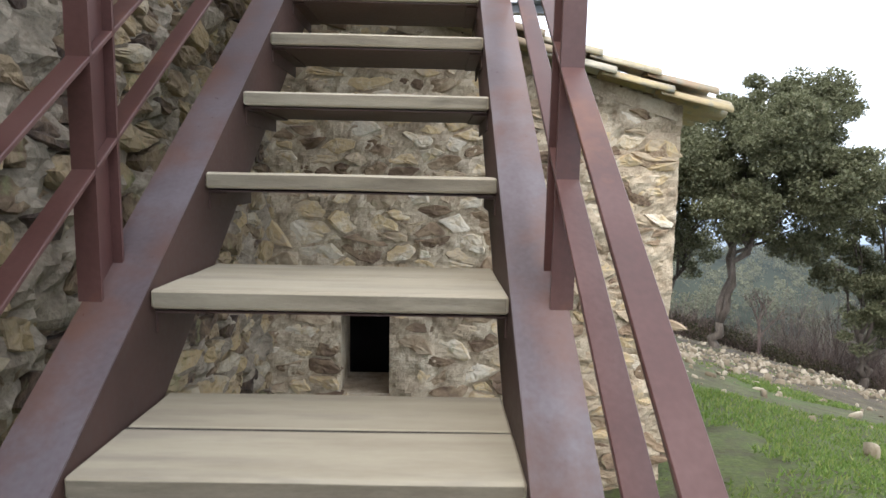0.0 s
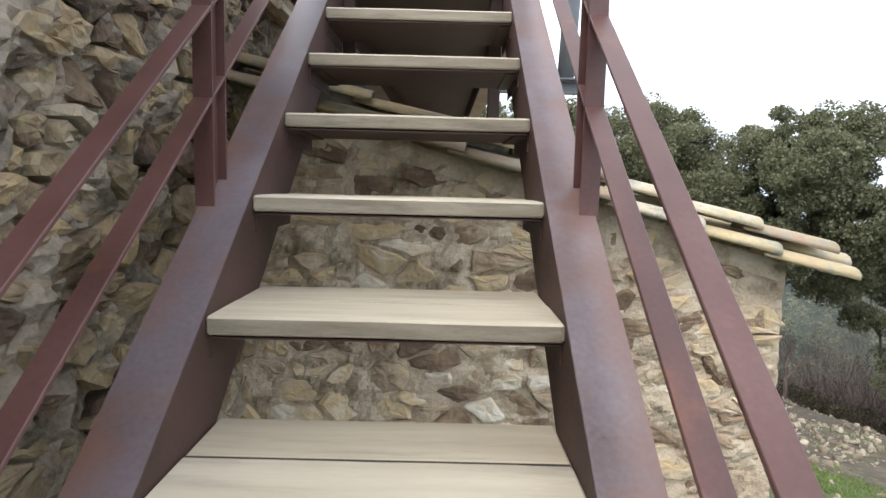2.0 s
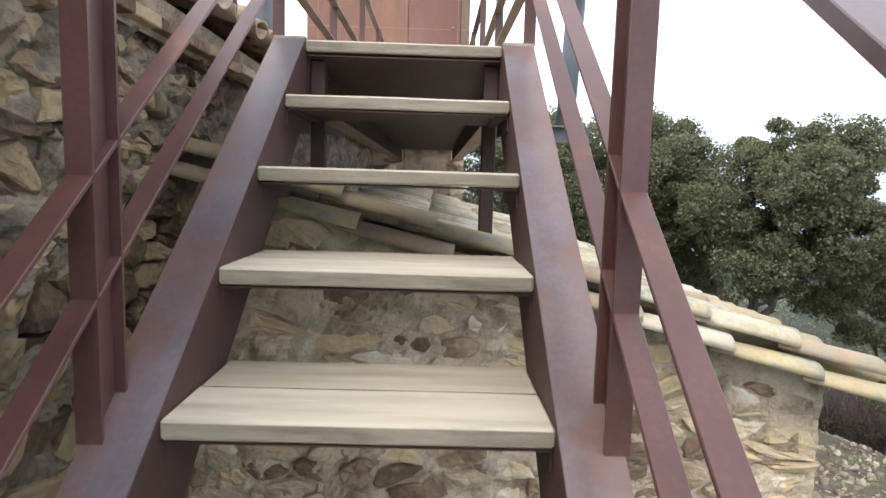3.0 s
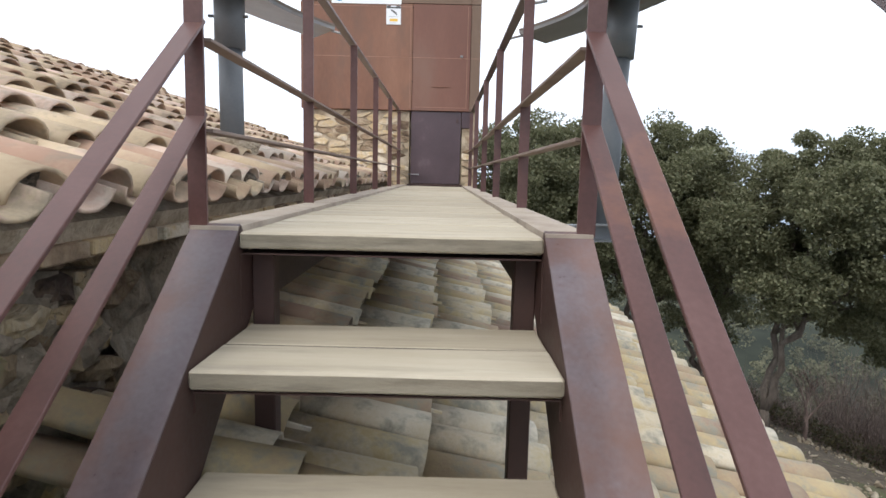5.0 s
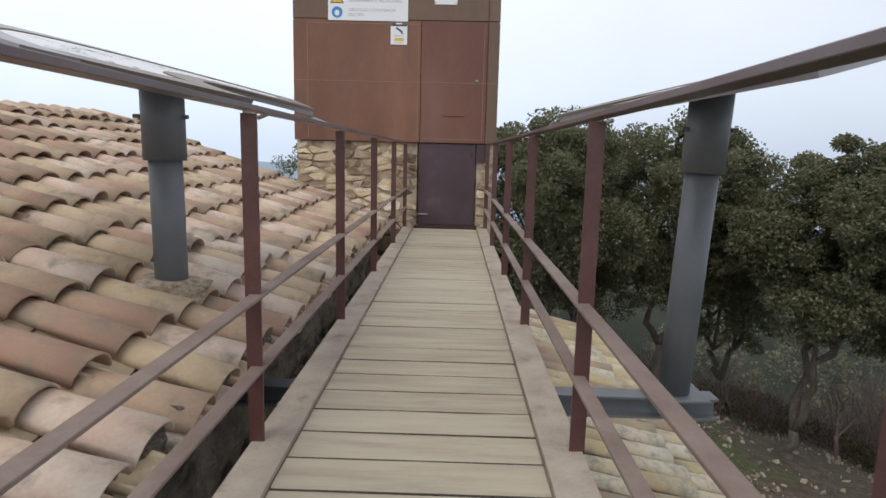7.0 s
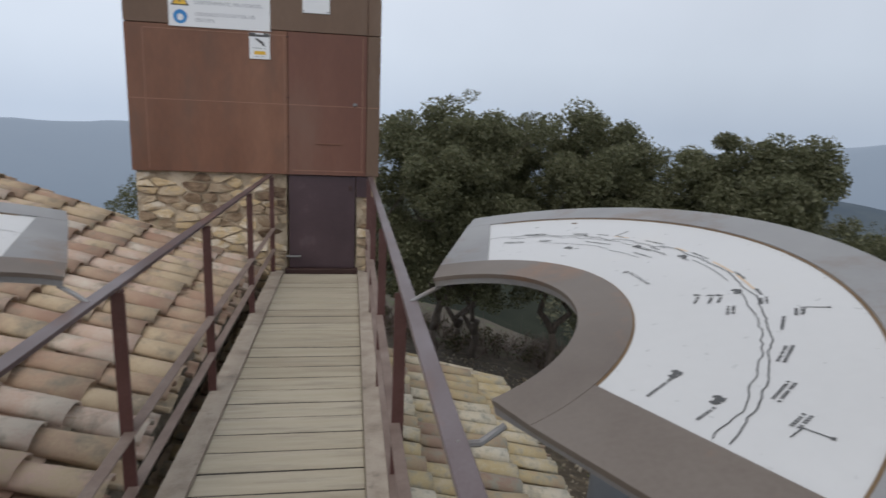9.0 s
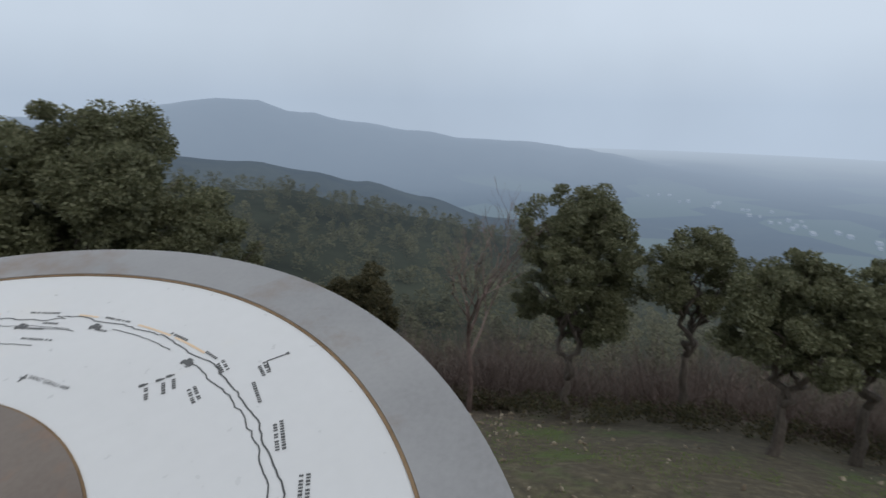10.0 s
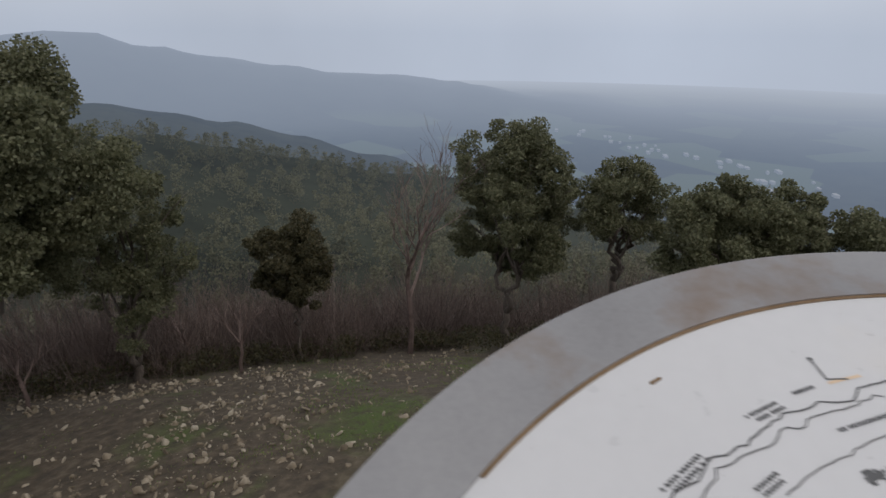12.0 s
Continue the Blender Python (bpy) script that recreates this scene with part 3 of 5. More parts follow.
def rough_sheet(name, u_len, v_len, step, amp, mat, seed, holes=()):
    """A mortar bed standing up: u along, v up, relief towards +w, with openings left out."""
    nu, nv = int(u_len / step), int(v_len / step)
    v, q, idx = [], [], {}
    for i in range(nu + 1):
        for j in range(nv + 1):
            u, w = u_len * i / nu, v_len * j / nv
            d = amp * (noise.fractal((u * 5 + seed, w * 6, seed), 0.65, 2.1, 6))
            idx[i, j] = len(v)
            v.append((u, w, d))
    for i in range(nu):
        for j in range(nv):
            u, w = u_len * (i + 0.5) / nu, v_len * (j + 0.5) / nv
            if any(a < u < b and c < w < d for a, b, c, d in holes):
                continue
            q.append((idx[i, j], idx[i + 1, j], idx[i + 1, j + 1], idx[i, j + 1]))
    return v, q


def courses(u_len, v_len, rnd, low=0.07, high=0.17, top=None, holes=()):
    """Stones of a rubble wall: (u, v, width, height), in uneven courses."""
    res, v = [], 0.0
    while v < v_len:
        h = rnd.uniform(low, high)
        u = -rnd.uniform(0, 0.15)
        while u < u_len:
            w = h * rnd.uniform(1.0, 3.6)
            cu, cv = u + w / 2, v + h / 2 + 0.05 * math.sin(u * 2.3 + v * 5)
            lim = v_len if top is None else top(cu)
            if 0.02 < cu < u_len - 0.02 and cv + h * 0.4 < lim and not any(a - w * 0.3 < cu < b + w * 0.3 and c - h * 0.3 < cv < d + h * 0.3 for a, b, c, d in holes):
                res.append((cu, cv, w, h))
            u += w + rnd.uniform(0.0, 0.03)
        v += h + rnd.uniform(0.0, 0.012)
    return res


def lay_stones(parent, frame_m, stones, meshes, rnd, near, proud=0.03, fill=0.98, plain=None):
    """Stones within near(u, v) as pieces; the rest joined into one part."""
    rest_v, rest_f, n = [], [], 0
    for u, v, w, h in stones:
        me = rnd.choice(meshes)
        m = frame_m @ Matrix.Translation((u, v, rnd.uniform(-0.03, proud))) @ Matrix.Rotation(radians(rnd.gauss(0, 13)), 4, "Z") @ \
            Matrix.Rotation(radians(rnd.choice((0, 180)) + rnd.uniform(-14, 14)), 4, "X") @ Matrix.Diagonal((w * fill * 0.53, h * fill * 0.55, rnd.uniform(0.03, 0.06), 1))
        if near(u, v) and n < 300:
            ob = new("stone", me)
            ob.parent = parent
            ob.matrix_basis = m
            n += 1
        else:
            o = len(rest_v)
            me = (plain or meshes)[meshes.index(me) % len(plain or meshes)]
            rest_v += [m @ q.co for q in me.vertices]
            rest_f += [[k + o for k in p.vertices] for p in me.polygons]
    if rest_v:
        ob = new("small_stones", raw_mesh("small_stones", rest_v, rest_f, M_STONE_ISL))
        ob.parent = parent
        tagged(ob, kind="stuff")


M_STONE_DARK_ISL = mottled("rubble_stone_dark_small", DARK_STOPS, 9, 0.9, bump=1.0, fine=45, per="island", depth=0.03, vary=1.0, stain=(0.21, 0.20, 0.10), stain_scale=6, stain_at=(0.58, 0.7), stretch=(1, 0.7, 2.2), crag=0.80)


def rubble(u_len, v_len, wide, high, rnd, keep, drop=0.3):
    """Outlines of stones fitted to one another without courses, as lists of (u, v)."""
    q = wide / high
    sites, j, v = [], 0, 0.0
    while v < v_len + high:
        u = -wide * rnd.random()
        while u < u_len + wide:
            if rnd.random() > drop:
                sites.append((u + rnd.uniform(-0.42, 0.42) * wide, (v + rnd.uniform(-0.45, 0.45) * high) * q))
            u += wide
        v += high
    cells = collections.defaultdict(list)
    for k, (x, y) in enumerate(sites):
        cells[int(x // (2 * wide)), int(y // (2 * wide))].append(k)
    res = []
    for k, (x, y) in enumerate(sites):
        if not (0 < x < u_len and keep(x, y / q)):
            continue
        poly = [(x - 1.6 * wide, y - 1.6 * wide), (x + 1.6 * wide, y - 1.6 * wide), (x + 1.6 * wide, y + 1.6 * wide), (x - 1.6 * wide, y + 1.6 * wide)]
        ci, cj = int(x // (2 * wide)), int(y // (2 * wide))
        for a in (-1, 0, 1):
            for b in (-1, 0, 1):
                for o in cells.get((ci + a, cj + b), ()):
                    if o == k:
                        continue
                    dx, dy = sites[o][0] - x, sites[o][1] - y
                    lim = (dx * dx + dy * dy) / 2
                    side = [(px - x) * dx + (py - y) * dy - lim for px, py in poly]
                    if max(side) <= 0:
                        continue
                    cut = []
                    for i in range(len(poly)):
                        n = (i + 1) % len(poly)
                        if side[i] <= 0:
                            cut.append(poly[i])
                        if (side[i] < 0) != (side[n] < 0):
                            t = side[i] / (side[i] - side[n])
                            cut.append((poly[i][0] + (poly[n][0] - poly[i][0]) * t, poly[i][1] + (poly[n][1] - poly[i][1]) * t))
                    poly = cut
                    if not poly:
                        break
        if len(poly) > 2:
            res.append((x, y / q, [(px, py / q) for px, py in poly]))
    return res


def fitted_stone(cu, cv, poly, rnd, joint, low, high, jag):
    """A broken stone of that outline standing out of the bed: corners and triangles."""
    n = 12
    lens = [math.hypot(poly[(i + 1) % len(poly)][0] - p[0], poly[(i + 1) % len(poly)][1] - p[1]) for i, p in enumerate(poly)]
    total, ring = sum(lens), []
    for k in range(n):
        d, i = total * (k + rnd.uniform(-0.2, 0.2)) / n % total, 0
        while d > lens[i] and i < len(lens) - 1:
            d -= lens[i]
            i += 1
        t = min(d / max(lens[i], 1e-6), 1)
        a, b = poly[i], poly[(i + 1) % len(poly)]
        ring.append((a[0] + (b[0] - a[0]) * t, a[1] + (b[1] - a[1]) * t))
    mx, my = sum(p[0] for p in ring) / n, sum(p[1] for p in ring) / n
    face, ta, tb = rnd.uniform(low, high), rnd.gauss(0, 0.16), rnd.gauss(0, 0.20)
    verts, tris = [], []
    for scale, lift in ((1.0, -0.045), (0.97, -0.35), (0.86, 0.0), (0.45, 0.1)):
        for px, py in ring:
            dx, dy = px - mx, py - my
            r = math.hypot(dx, dy)
            k = max(1 - joint * rnd.uniform(0.5, 1.6) / max(r, 1e-4), 0.2) * scale * rnd.uniform(0.93, 1.04)
            z = lift if lift == -0.045 else face + lift * jag * 2 + ta * dx * k + tb * dy * k + rnd.uniform(-1, 1) * jag * (0.5 if scale > 0.9 else 0.4)
            verts.append((mx + dx * k, my + dy * k, z))
    verts.append((mx, my, face + rnd.uniform(-0.5, 0.9) * jag))
    for r in range(3):
        for k in range(n):
            a, b = r * n + k, r * n + (k + 1) % n
            tris += [(a, b, b + n), (a, b + n, a + n)] if rnd.random() < 0.5 else [(a, b, a + n), (b, b + n, a + n)]
    for k in range(n):
        tris.append((3 * n + k, 3 * n + (k + 1) % n, 4 * n))
    return verts, tris


def lay_rubble(parent, frame_m, stones, rnd, near, mats, joint, low, high, jag):
    """Stones within near(u, v) as pieces; the rest joined into one part."""
    rest_v, rest_f, n = [], [], 0
    for cu, cv, poly in stones:
        vs, fs = fitted_stone(cu, cv, poly, rnd, joint, low, high, jag)
        if near(cu, cv) and n < 300:
            ob = new("stone", raw_mesh("stone", [(a - cu, b - cv, c) for a, b, c in vs], fs, mats[0]))
            ob.parent = parent
            ob.matrix_basis = frame_m @ Matrix.Translation((cu, cv, 0))
            n += 1
        else:
            o = len(rest_v)
            rest_v += vs
            rest_f += [[k + o for k in f] for f in fs]
    ob = new("small_stones", raw_mesh("small_stones", rest_v, rest_f, mats[1]))
    ob.parent, ob.matrix_basis = parent, frame_m
    tagged(ob, kind="stuff")


rnd = random.Random(4)
# the long wall beside the stair: face at x = -0.87, looking towards +x
WA_Y0, WA_Z0, WA_L, WA_H = -7.5, -4.2, 14.6, 4.22
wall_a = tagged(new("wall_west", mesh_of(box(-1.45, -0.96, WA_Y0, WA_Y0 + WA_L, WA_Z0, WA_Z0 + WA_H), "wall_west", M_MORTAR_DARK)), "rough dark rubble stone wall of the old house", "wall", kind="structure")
frame_a = Matrix(((0, 0, 1, -0.885), (1, 0, 0, WA_Y0), (0, 1, 0, WA_Z0), (0, 0, 0, 1)))
WA_STONY = 7.75
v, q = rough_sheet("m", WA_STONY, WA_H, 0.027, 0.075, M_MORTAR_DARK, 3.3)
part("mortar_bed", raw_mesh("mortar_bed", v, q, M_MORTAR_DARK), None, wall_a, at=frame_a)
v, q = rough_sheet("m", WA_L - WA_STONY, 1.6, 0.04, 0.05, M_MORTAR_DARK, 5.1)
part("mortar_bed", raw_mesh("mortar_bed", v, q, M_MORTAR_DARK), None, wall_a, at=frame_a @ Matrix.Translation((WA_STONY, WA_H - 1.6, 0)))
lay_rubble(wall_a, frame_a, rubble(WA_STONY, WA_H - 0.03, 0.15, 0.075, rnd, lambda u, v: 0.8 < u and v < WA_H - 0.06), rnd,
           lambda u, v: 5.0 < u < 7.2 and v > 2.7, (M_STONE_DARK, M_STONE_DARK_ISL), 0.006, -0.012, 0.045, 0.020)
# the low house's gable under the gangway: face at y = -0.2, looking towards -y
WB_X0, WB_Z0, WB_L, WB_H = -0.90, -4.2, 2.73, 3.55
WINDOW = (0.50, 0.84, 0.87, 1.43)
gable_top = lambda u: -0.80 - 0.295 * (u + WB_X0) - WB_Z0
frame_b = Matrix(((1, 0, 0, WB_X0), (0, 0, -1, -0.035), (0, 1, 0, WB_Z0), (0, 0, 0, 1)))


def gable_solid():
    bm = bmesh.new()
    a, b, c, d = WINDOW
    xs = [(0, a, 0, None), (b, WB_L, 0, None), (a, b, 0, c), (a, b, d, None)]
    for u0, u1, v0, v1 in xs:
        lo = [(u0, v0), (u1, v0), (u1, v1 if v1 else gable_top(u1)), (u0, v1 if v1 else gable_top(u0))]
        f = [bm.verts.new((WB_X0 + u, 0.01, WB_Z0 + v)) for u, v in lo]
        k = [bm.verts.new((WB_X0 + u, 0.46, WB_Z0 + v)) for u, v in lo]
        bm.faces.new(f)
        bm.faces.new(k[::-1])
        for i in range(4):
            bm.faces.new((f[i], k[i], k[(i + 1) % 4], f[(i + 1) % 4]))
    bmesh.ops.recalc_face_normals(bm, faces=bm.faces)
    return bm


wall_b = tagged(new("wall_gable", mesh_of(gable_solid(), "wall_gable", M_MORTAR)), "pale lime-mortared rubble gable with a small dark window opening", "wall", kind="structure")
v, q = rough_sheet("m", WB_L, WB_H, 0.022, 0.034, M_MORTAR, 8.1, holes=(WINDOW,))
q = [f for f in q if all(v[k][1] < gable_top(v[k][0]) + 0.02 for k in f)]
part("mortar_bed", raw_mesh("mortar_bed", v, q, M_MORTAR), None, wall_b, at=frame_b)
W_U0, W_U1, W_V0, W_V1 = WINDOW
lay_rubble(wall_b, frame_b, rubble(WB_L, WB_H, 0.17, 0.085, rnd, lambda u, v: v < gable_top(u) - 0.05 and u < WB_L - 0.04 and not (W_U0 - 0.06 < u < W_U1 + 0.10 and W_V0 - 0.04 < v < W_V1 + 0.04), 0.34), rnd,
           lambda u, v: v > 1.75, (M_STONE, M_STONE_ISL), 0.011, -0.006, 0.024, 0.013)
# quoins at the corner
for k in range(9):
    zq = -3.95 + 0.29 * k
    if zq < -1.55:
        ob = new("quoin", rnd.choice(STONES))
        ob.parent = wall_b
        ob.matrix_basis = Matrix.Translation((1.67 - 0.05 * (k % 2), 0.10, zq)) @ Matrix.Diagonal((0.17 + 0.05 * (k % 2), 0.17, 0.13, 1))
# its long wall towards the slope, and a near-black wall painting the dark room behind the window
side_b = tagged(new("wall_low_house", mesh_of(box(1.29, 1.79, 0.47, 7.1, -6.2, -1.36), "wall_low_house", M_MORTAR)), "pale rubble wall of the low house", "wall", kind="structure")
frame_s = Matrix(((0, 0, 1, 1.79), (1, 0, 0, 0.05), (0, 1, 0, -6.2), (0, 0, 0, 1)))
lay_stones(side_b, frame_s, courses(7.2, 4.8, rnd, 0.09, 0.2), STONES, rnd, lambda u, v: False, 0.02, 0.98, STONES_PLAIN)
tagged(new("wall_room_back", mesh_of(box(-0.9, 1.2, 1.2, 1.3, -4.2, -1.3), "wall_room_back", M_BLACK)), "added wall inside the low house, painted near-black as unlit", "wall", kind="structure")


# ---- tiled roofs ----
def tile_mesh(name, length, r0, r1, mat, arch=True, thick=0.014, bend=0.0):
    """A tapered half-barrel clay tile along +y, its wide end at y = 0."""
    bm = bmesh.new()
    segs = 8
    rows = []
    for y, r in ((0.0, r0), (length * 0.5, (r0 + r1) / 2), (length, r1)):
        o, i = [], []
        for k in range(segs + 1):
            a = math.pi * k / segs
            wob = 1 + 0.03 * math.sin(3 * a + y * 9 + bend)
            ca, sa = math.cos(a), math.sin(a)
            h = 0.68
            o.append(bm.verts.new((r * ca * wob, y, (r * sa * wob) * h)))
            i.append(bm.verts.new(((r - thick) * ca * wob, y, ((r - thick) * sa * wob) * h)))
        rows.append((o, i))
    for (o0, i0), (o1, i1) in zip(rows, rows[1:]):
        for k in range(segs):
            bm.faces.new((o0[k], o0[k + 1], o1[k + 1], o1[k]))
            bm.faces.new((i0[k], i1[k], i1[k + 1], i0[k + 1]))
        for k in (0, segs):
            bm.faces.new((o0[k], o1[k], i1[k], i0[k]))
    for o, i in (rows[0], rows[-1]):
        for k in range(segs):
            bm.faces.new((o[k], i[k], i[k + 1], o[k + 1]))
    bmesh.ops.recalc_face_normals(bm, faces=bm.faces)
    if not arch:
        bmesh.ops.scale(bm, vec=(1, 1, -1), verts=bm.verts)
        bmesh.ops.reverse_faces(bm, faces=bm.faces)
    return mesh_of(bm, name, mat, True)


def tiled_roof(parent, m, width, slope_len, pitch, expo, near, mats, rnd, length=0.46):
    """Covers and channels on the plane of m: x along the eave, y up the slope."""
    covers = [tile_mesh("tile", length, 0.105, 0.080, mats[0], bend=k) for k in range(5)]
    canals = [tile_mesh("channel_tile", length, 0.085, 0.105, mats[0], False) for k in range(2)]
    far_v, far_f, n = [], [], 0
    cols, rows_n = int(width / pitch), int(math.ceil(slope_len / expo))
    for c in range(cols):
        for r in range(rows_n):
            for kind in (0, 1):
                y = r * expo + rnd.uniform(-0.025, 0.025) - (0.0 if kind == 0 else 0.05)
                x = (c + 0.5 + 0.5 * kind) * pitch + rnd.uniform(-0.014, 0.014)
                if kind == 0:
                    mm = m @ Matrix.Translation((x, y, 0.075 + rnd.uniform(-0.008, 0.012))) @ Matrix.Rotation(radians(rnd.uniform(-3.5, 3.5)), 4, "Z") @ \
                        Matrix.Rotation(radians(-3.2 + rnd.uniform(-1.2, 1.2)), 4, "X") @ Matrix.Rotation(radians(rnd.uniform(-5, 5)), 4, "Y")
                    me = covers[rnd.randrange(5)]
                else:
                    mm = m @ Matrix.Translation((x, y, 0.10)) @ Matrix.Rotation(radians(-3.0), 4, "X")
                    me = canals[0]
                if kind == 0 and near(x, y) and n < 300:
                    ob = new("tile", me)
                    ob.parent, ob.matrix_basis = parent, mm
                    n += 1
                else:
                    o = len(far_v)
                    far_v += [mm @ q.co for q in me.vertices]
                    far_f += [[k + o for k in p.vertices] for p in me.polygons]
    ob = new("tile_field", raw_mesh("tile_field", far_v, far_f, mats[1], True))
    ob.parent = parent
    tagged(ob, kind="stuff")


# upper roof: eave at x = -0.66 beside the gangway, rising towards -x
AS = math.atan(0.35)
roof_a = tagged(new("roof_upper", mesh_of(extrude_profile([(-0.78, 0.022), (-3.90, 1.115), (-3.90, 0.98), (-0.84, -0.09)], (0, -7.5, 0), (0, 7.1, 0)), "roof_upper", M_MORTAR)),
                "old clay-tiled roof of the house, tan and pink barrel tiles", "roof", kind="structure")
m_a = Matrix.Translation((-0.72, -7.5, 0.028)) @ Matrix(((0, -math.cos(AS), math.sin(AS), 0), (1, 0, 0, 0), (0, math.sin(AS), math.cos(AS), 0), (0, 0, 0, 1)))
rnd = random.Random(11)
tiled_roof(roof_a, m_a, 14.6, 3.42, 0.235, 0.36, lambda x, y: x > 6.8 and y < 2.9, (M_TILE, M_TILE_ISL), rnd)
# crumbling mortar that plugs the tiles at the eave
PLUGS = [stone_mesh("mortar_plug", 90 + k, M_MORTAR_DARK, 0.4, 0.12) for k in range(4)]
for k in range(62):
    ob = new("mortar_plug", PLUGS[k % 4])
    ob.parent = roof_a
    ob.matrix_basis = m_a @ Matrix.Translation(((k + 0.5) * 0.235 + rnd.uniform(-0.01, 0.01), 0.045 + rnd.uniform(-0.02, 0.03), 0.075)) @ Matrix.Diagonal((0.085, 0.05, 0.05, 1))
# ridge tiles
for k in range(36):
    ob = new("ridge_tile", bpy.data.meshes["tile"])
    ob.parent = roof_a
    ob.matrix_basis = Matrix.Translation((-3.95 + rnd.uniform(-0.02, 0.02), -7.4 + 0.40 * k, 1.19 + rnd.uniform(-0.01, 0.02))) @ Matrix.Rotation(radians(rnd.uniform(-4, 4)), 4, "Z") @ Matrix.Diagonal((1.35, 1, 1.1, 1))
roof_c = tagged(new("roof_back_slope", mesh_of(extrude_profile([(-3.92, 1.10), (-7.6, -0.18), (-7.6, -0.28), (-3.92, 1.0)], (0, -7.5, 0), (0, 7.1, 0)), "roof_back_slope", M_TILE_ISL)), "back slope of the clay-tiled roof", "roof", kind="structure")
m_c = Matrix.Translation((-7.6, 7.1, -0.17)) @ Matrix(((0, math.cos(AS), -math.sin(AS), 0), (-1, 0, 0, 0), (0, math.sin(AS), math.cos(AS), 0), (0, 0, 0, 1)))
tiled_roof(roof_c, m_c, 14.6, 3.7, 0.235, 0.36, lambda x, y: False, (M_TILE, M_TILE_ISL), random.Random(31))
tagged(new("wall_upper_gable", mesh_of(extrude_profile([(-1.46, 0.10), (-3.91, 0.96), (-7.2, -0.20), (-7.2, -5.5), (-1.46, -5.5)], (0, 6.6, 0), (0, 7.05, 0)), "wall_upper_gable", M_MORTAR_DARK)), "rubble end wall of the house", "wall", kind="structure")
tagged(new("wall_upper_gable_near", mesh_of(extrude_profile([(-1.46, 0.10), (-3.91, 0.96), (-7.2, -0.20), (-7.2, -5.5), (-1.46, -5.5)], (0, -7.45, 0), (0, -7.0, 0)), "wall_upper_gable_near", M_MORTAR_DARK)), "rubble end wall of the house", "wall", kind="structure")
# flat brick course and mortar lumps under the eave
for k in range(70):
    y0 = -7.4 + 0.2 * k
    ob = part("eave_brick", box(-0.93, -0.79 + rnd.uniform(-0.02, 0.02), y0, y0 + 0.19, -0.075 + rnd.uniform(-0.006, 0.006), -0.03, 0.004), M_STONE, roof_a)

# lower roof: falls towards +x under the gangway
BS = math.atan(0.295)
roof_b = tagged(new("roof_lower", mesh_of(extrude_profile([(-0.90, -0.55), (1.80, -1.346), (1.80, -1.44), (-0.90, -0.66)], (0, -0.05, 0), (0, 7.15, 0)), "roof_lower", M_MORTAR)),
                "lichened clay-tiled roof of the low house beneath the gangway", "roof", kind="structure")
m_b = Matrix.Translation((2.12, -0.06, -1.44)) @ Matrix(((0, -math.cos(BS), math.sin(BS), 0), (1, 0, 0, 0), (0, math.sin(BS), math.cos(BS), 0), (0, 0, 0, 1)))
tiled_roof(roof_b, m_b, 7.22, 2.95, 0.225, 0.43, lambda x, y: True, (M_TILE_MOSS, M_TILE_MOSS_ISL), rnd, 0.53)
# verge: a double row of half-round tiles along the gable
for r in range(8):
    for k, (dz, dy) in enumerate(((-0.03, -0.09), (0.06, -0.03))):
        ob = new("verge_tile", bpy.data.meshes["tile"])
        ob.parent = roof_b
        ob.matrix_basis = m_b @ Matrix.Translation((dy, r * 0.385 + 0.10 * k + 0.07, 0.055 + dz)) @ Matrix.Rotation(radians(rnd.uniform(-2.5, 2.5)), 4, "Z") @ Matrix.Rotation(radians(-3), 4, "X") @ Matrix.Diagonal((0.9, 1, 0.85, 1))
        ob.material_slots[0].link = "OBJECT"
        ob.material_slots[0].material = M_TILE_MOSS


# ---- stair ----
RUN, RISE, HALF = 0.337, 0.26, 0.40
SLOPE = RISE / RUN
STEPS = 13
stair = thing("staircase", "steep open stair of rust-red steel channels with grey wooden treads", "stairs")
sdir = Vector((0, RUN, RISE)).normalized()
foot = Vector((0, -RUN * (STEPS + 0.6), -RISE * (STEPS + 0.6)))
NL = 0.004  # how far the stringer's upper face stands above the line of the noses


def channel(depth, wid, t, side):
    """Section of a channel whose back faces the steps: flanges point outwards."""
    s = side
    return [(s * 0.0, 0), (s * wid, 0), (s * wid, -t), (s * t, -t), (s * t, -depth + t), (s * wid, -depth + t), (s * wid, -depth), (s * 0.0, -depth)]


for side in (-1, 1):
    a, b = Vector((side * HALF, foot.y, foot.z + NL)), Vector((side * HALF, 0.02, 0.0 + NL + 0.02 * SLOPE))
    sg = part("stringer", extrude_profile(channel(0.25, 0.125, 0.014, side), a, b), M_STRINGER, stair, "worn purple-brown steel channel")
    # thin lining darkens the inner face: dirt and shade put into its colour
    inn = Vector((-side * 0.0015, 0, 0))
    part("web", extrude_profile([(0, -0.004), (side * 0.0013, -0.004), (side * 0.0013, -0.25), (0, -0.25)], a + inn, b + inn), M_DARKSTEEL_SHADE, sg, "inner web lining, dark with dirt and painted shade")
tread_w = HALF * 2 - 0.004


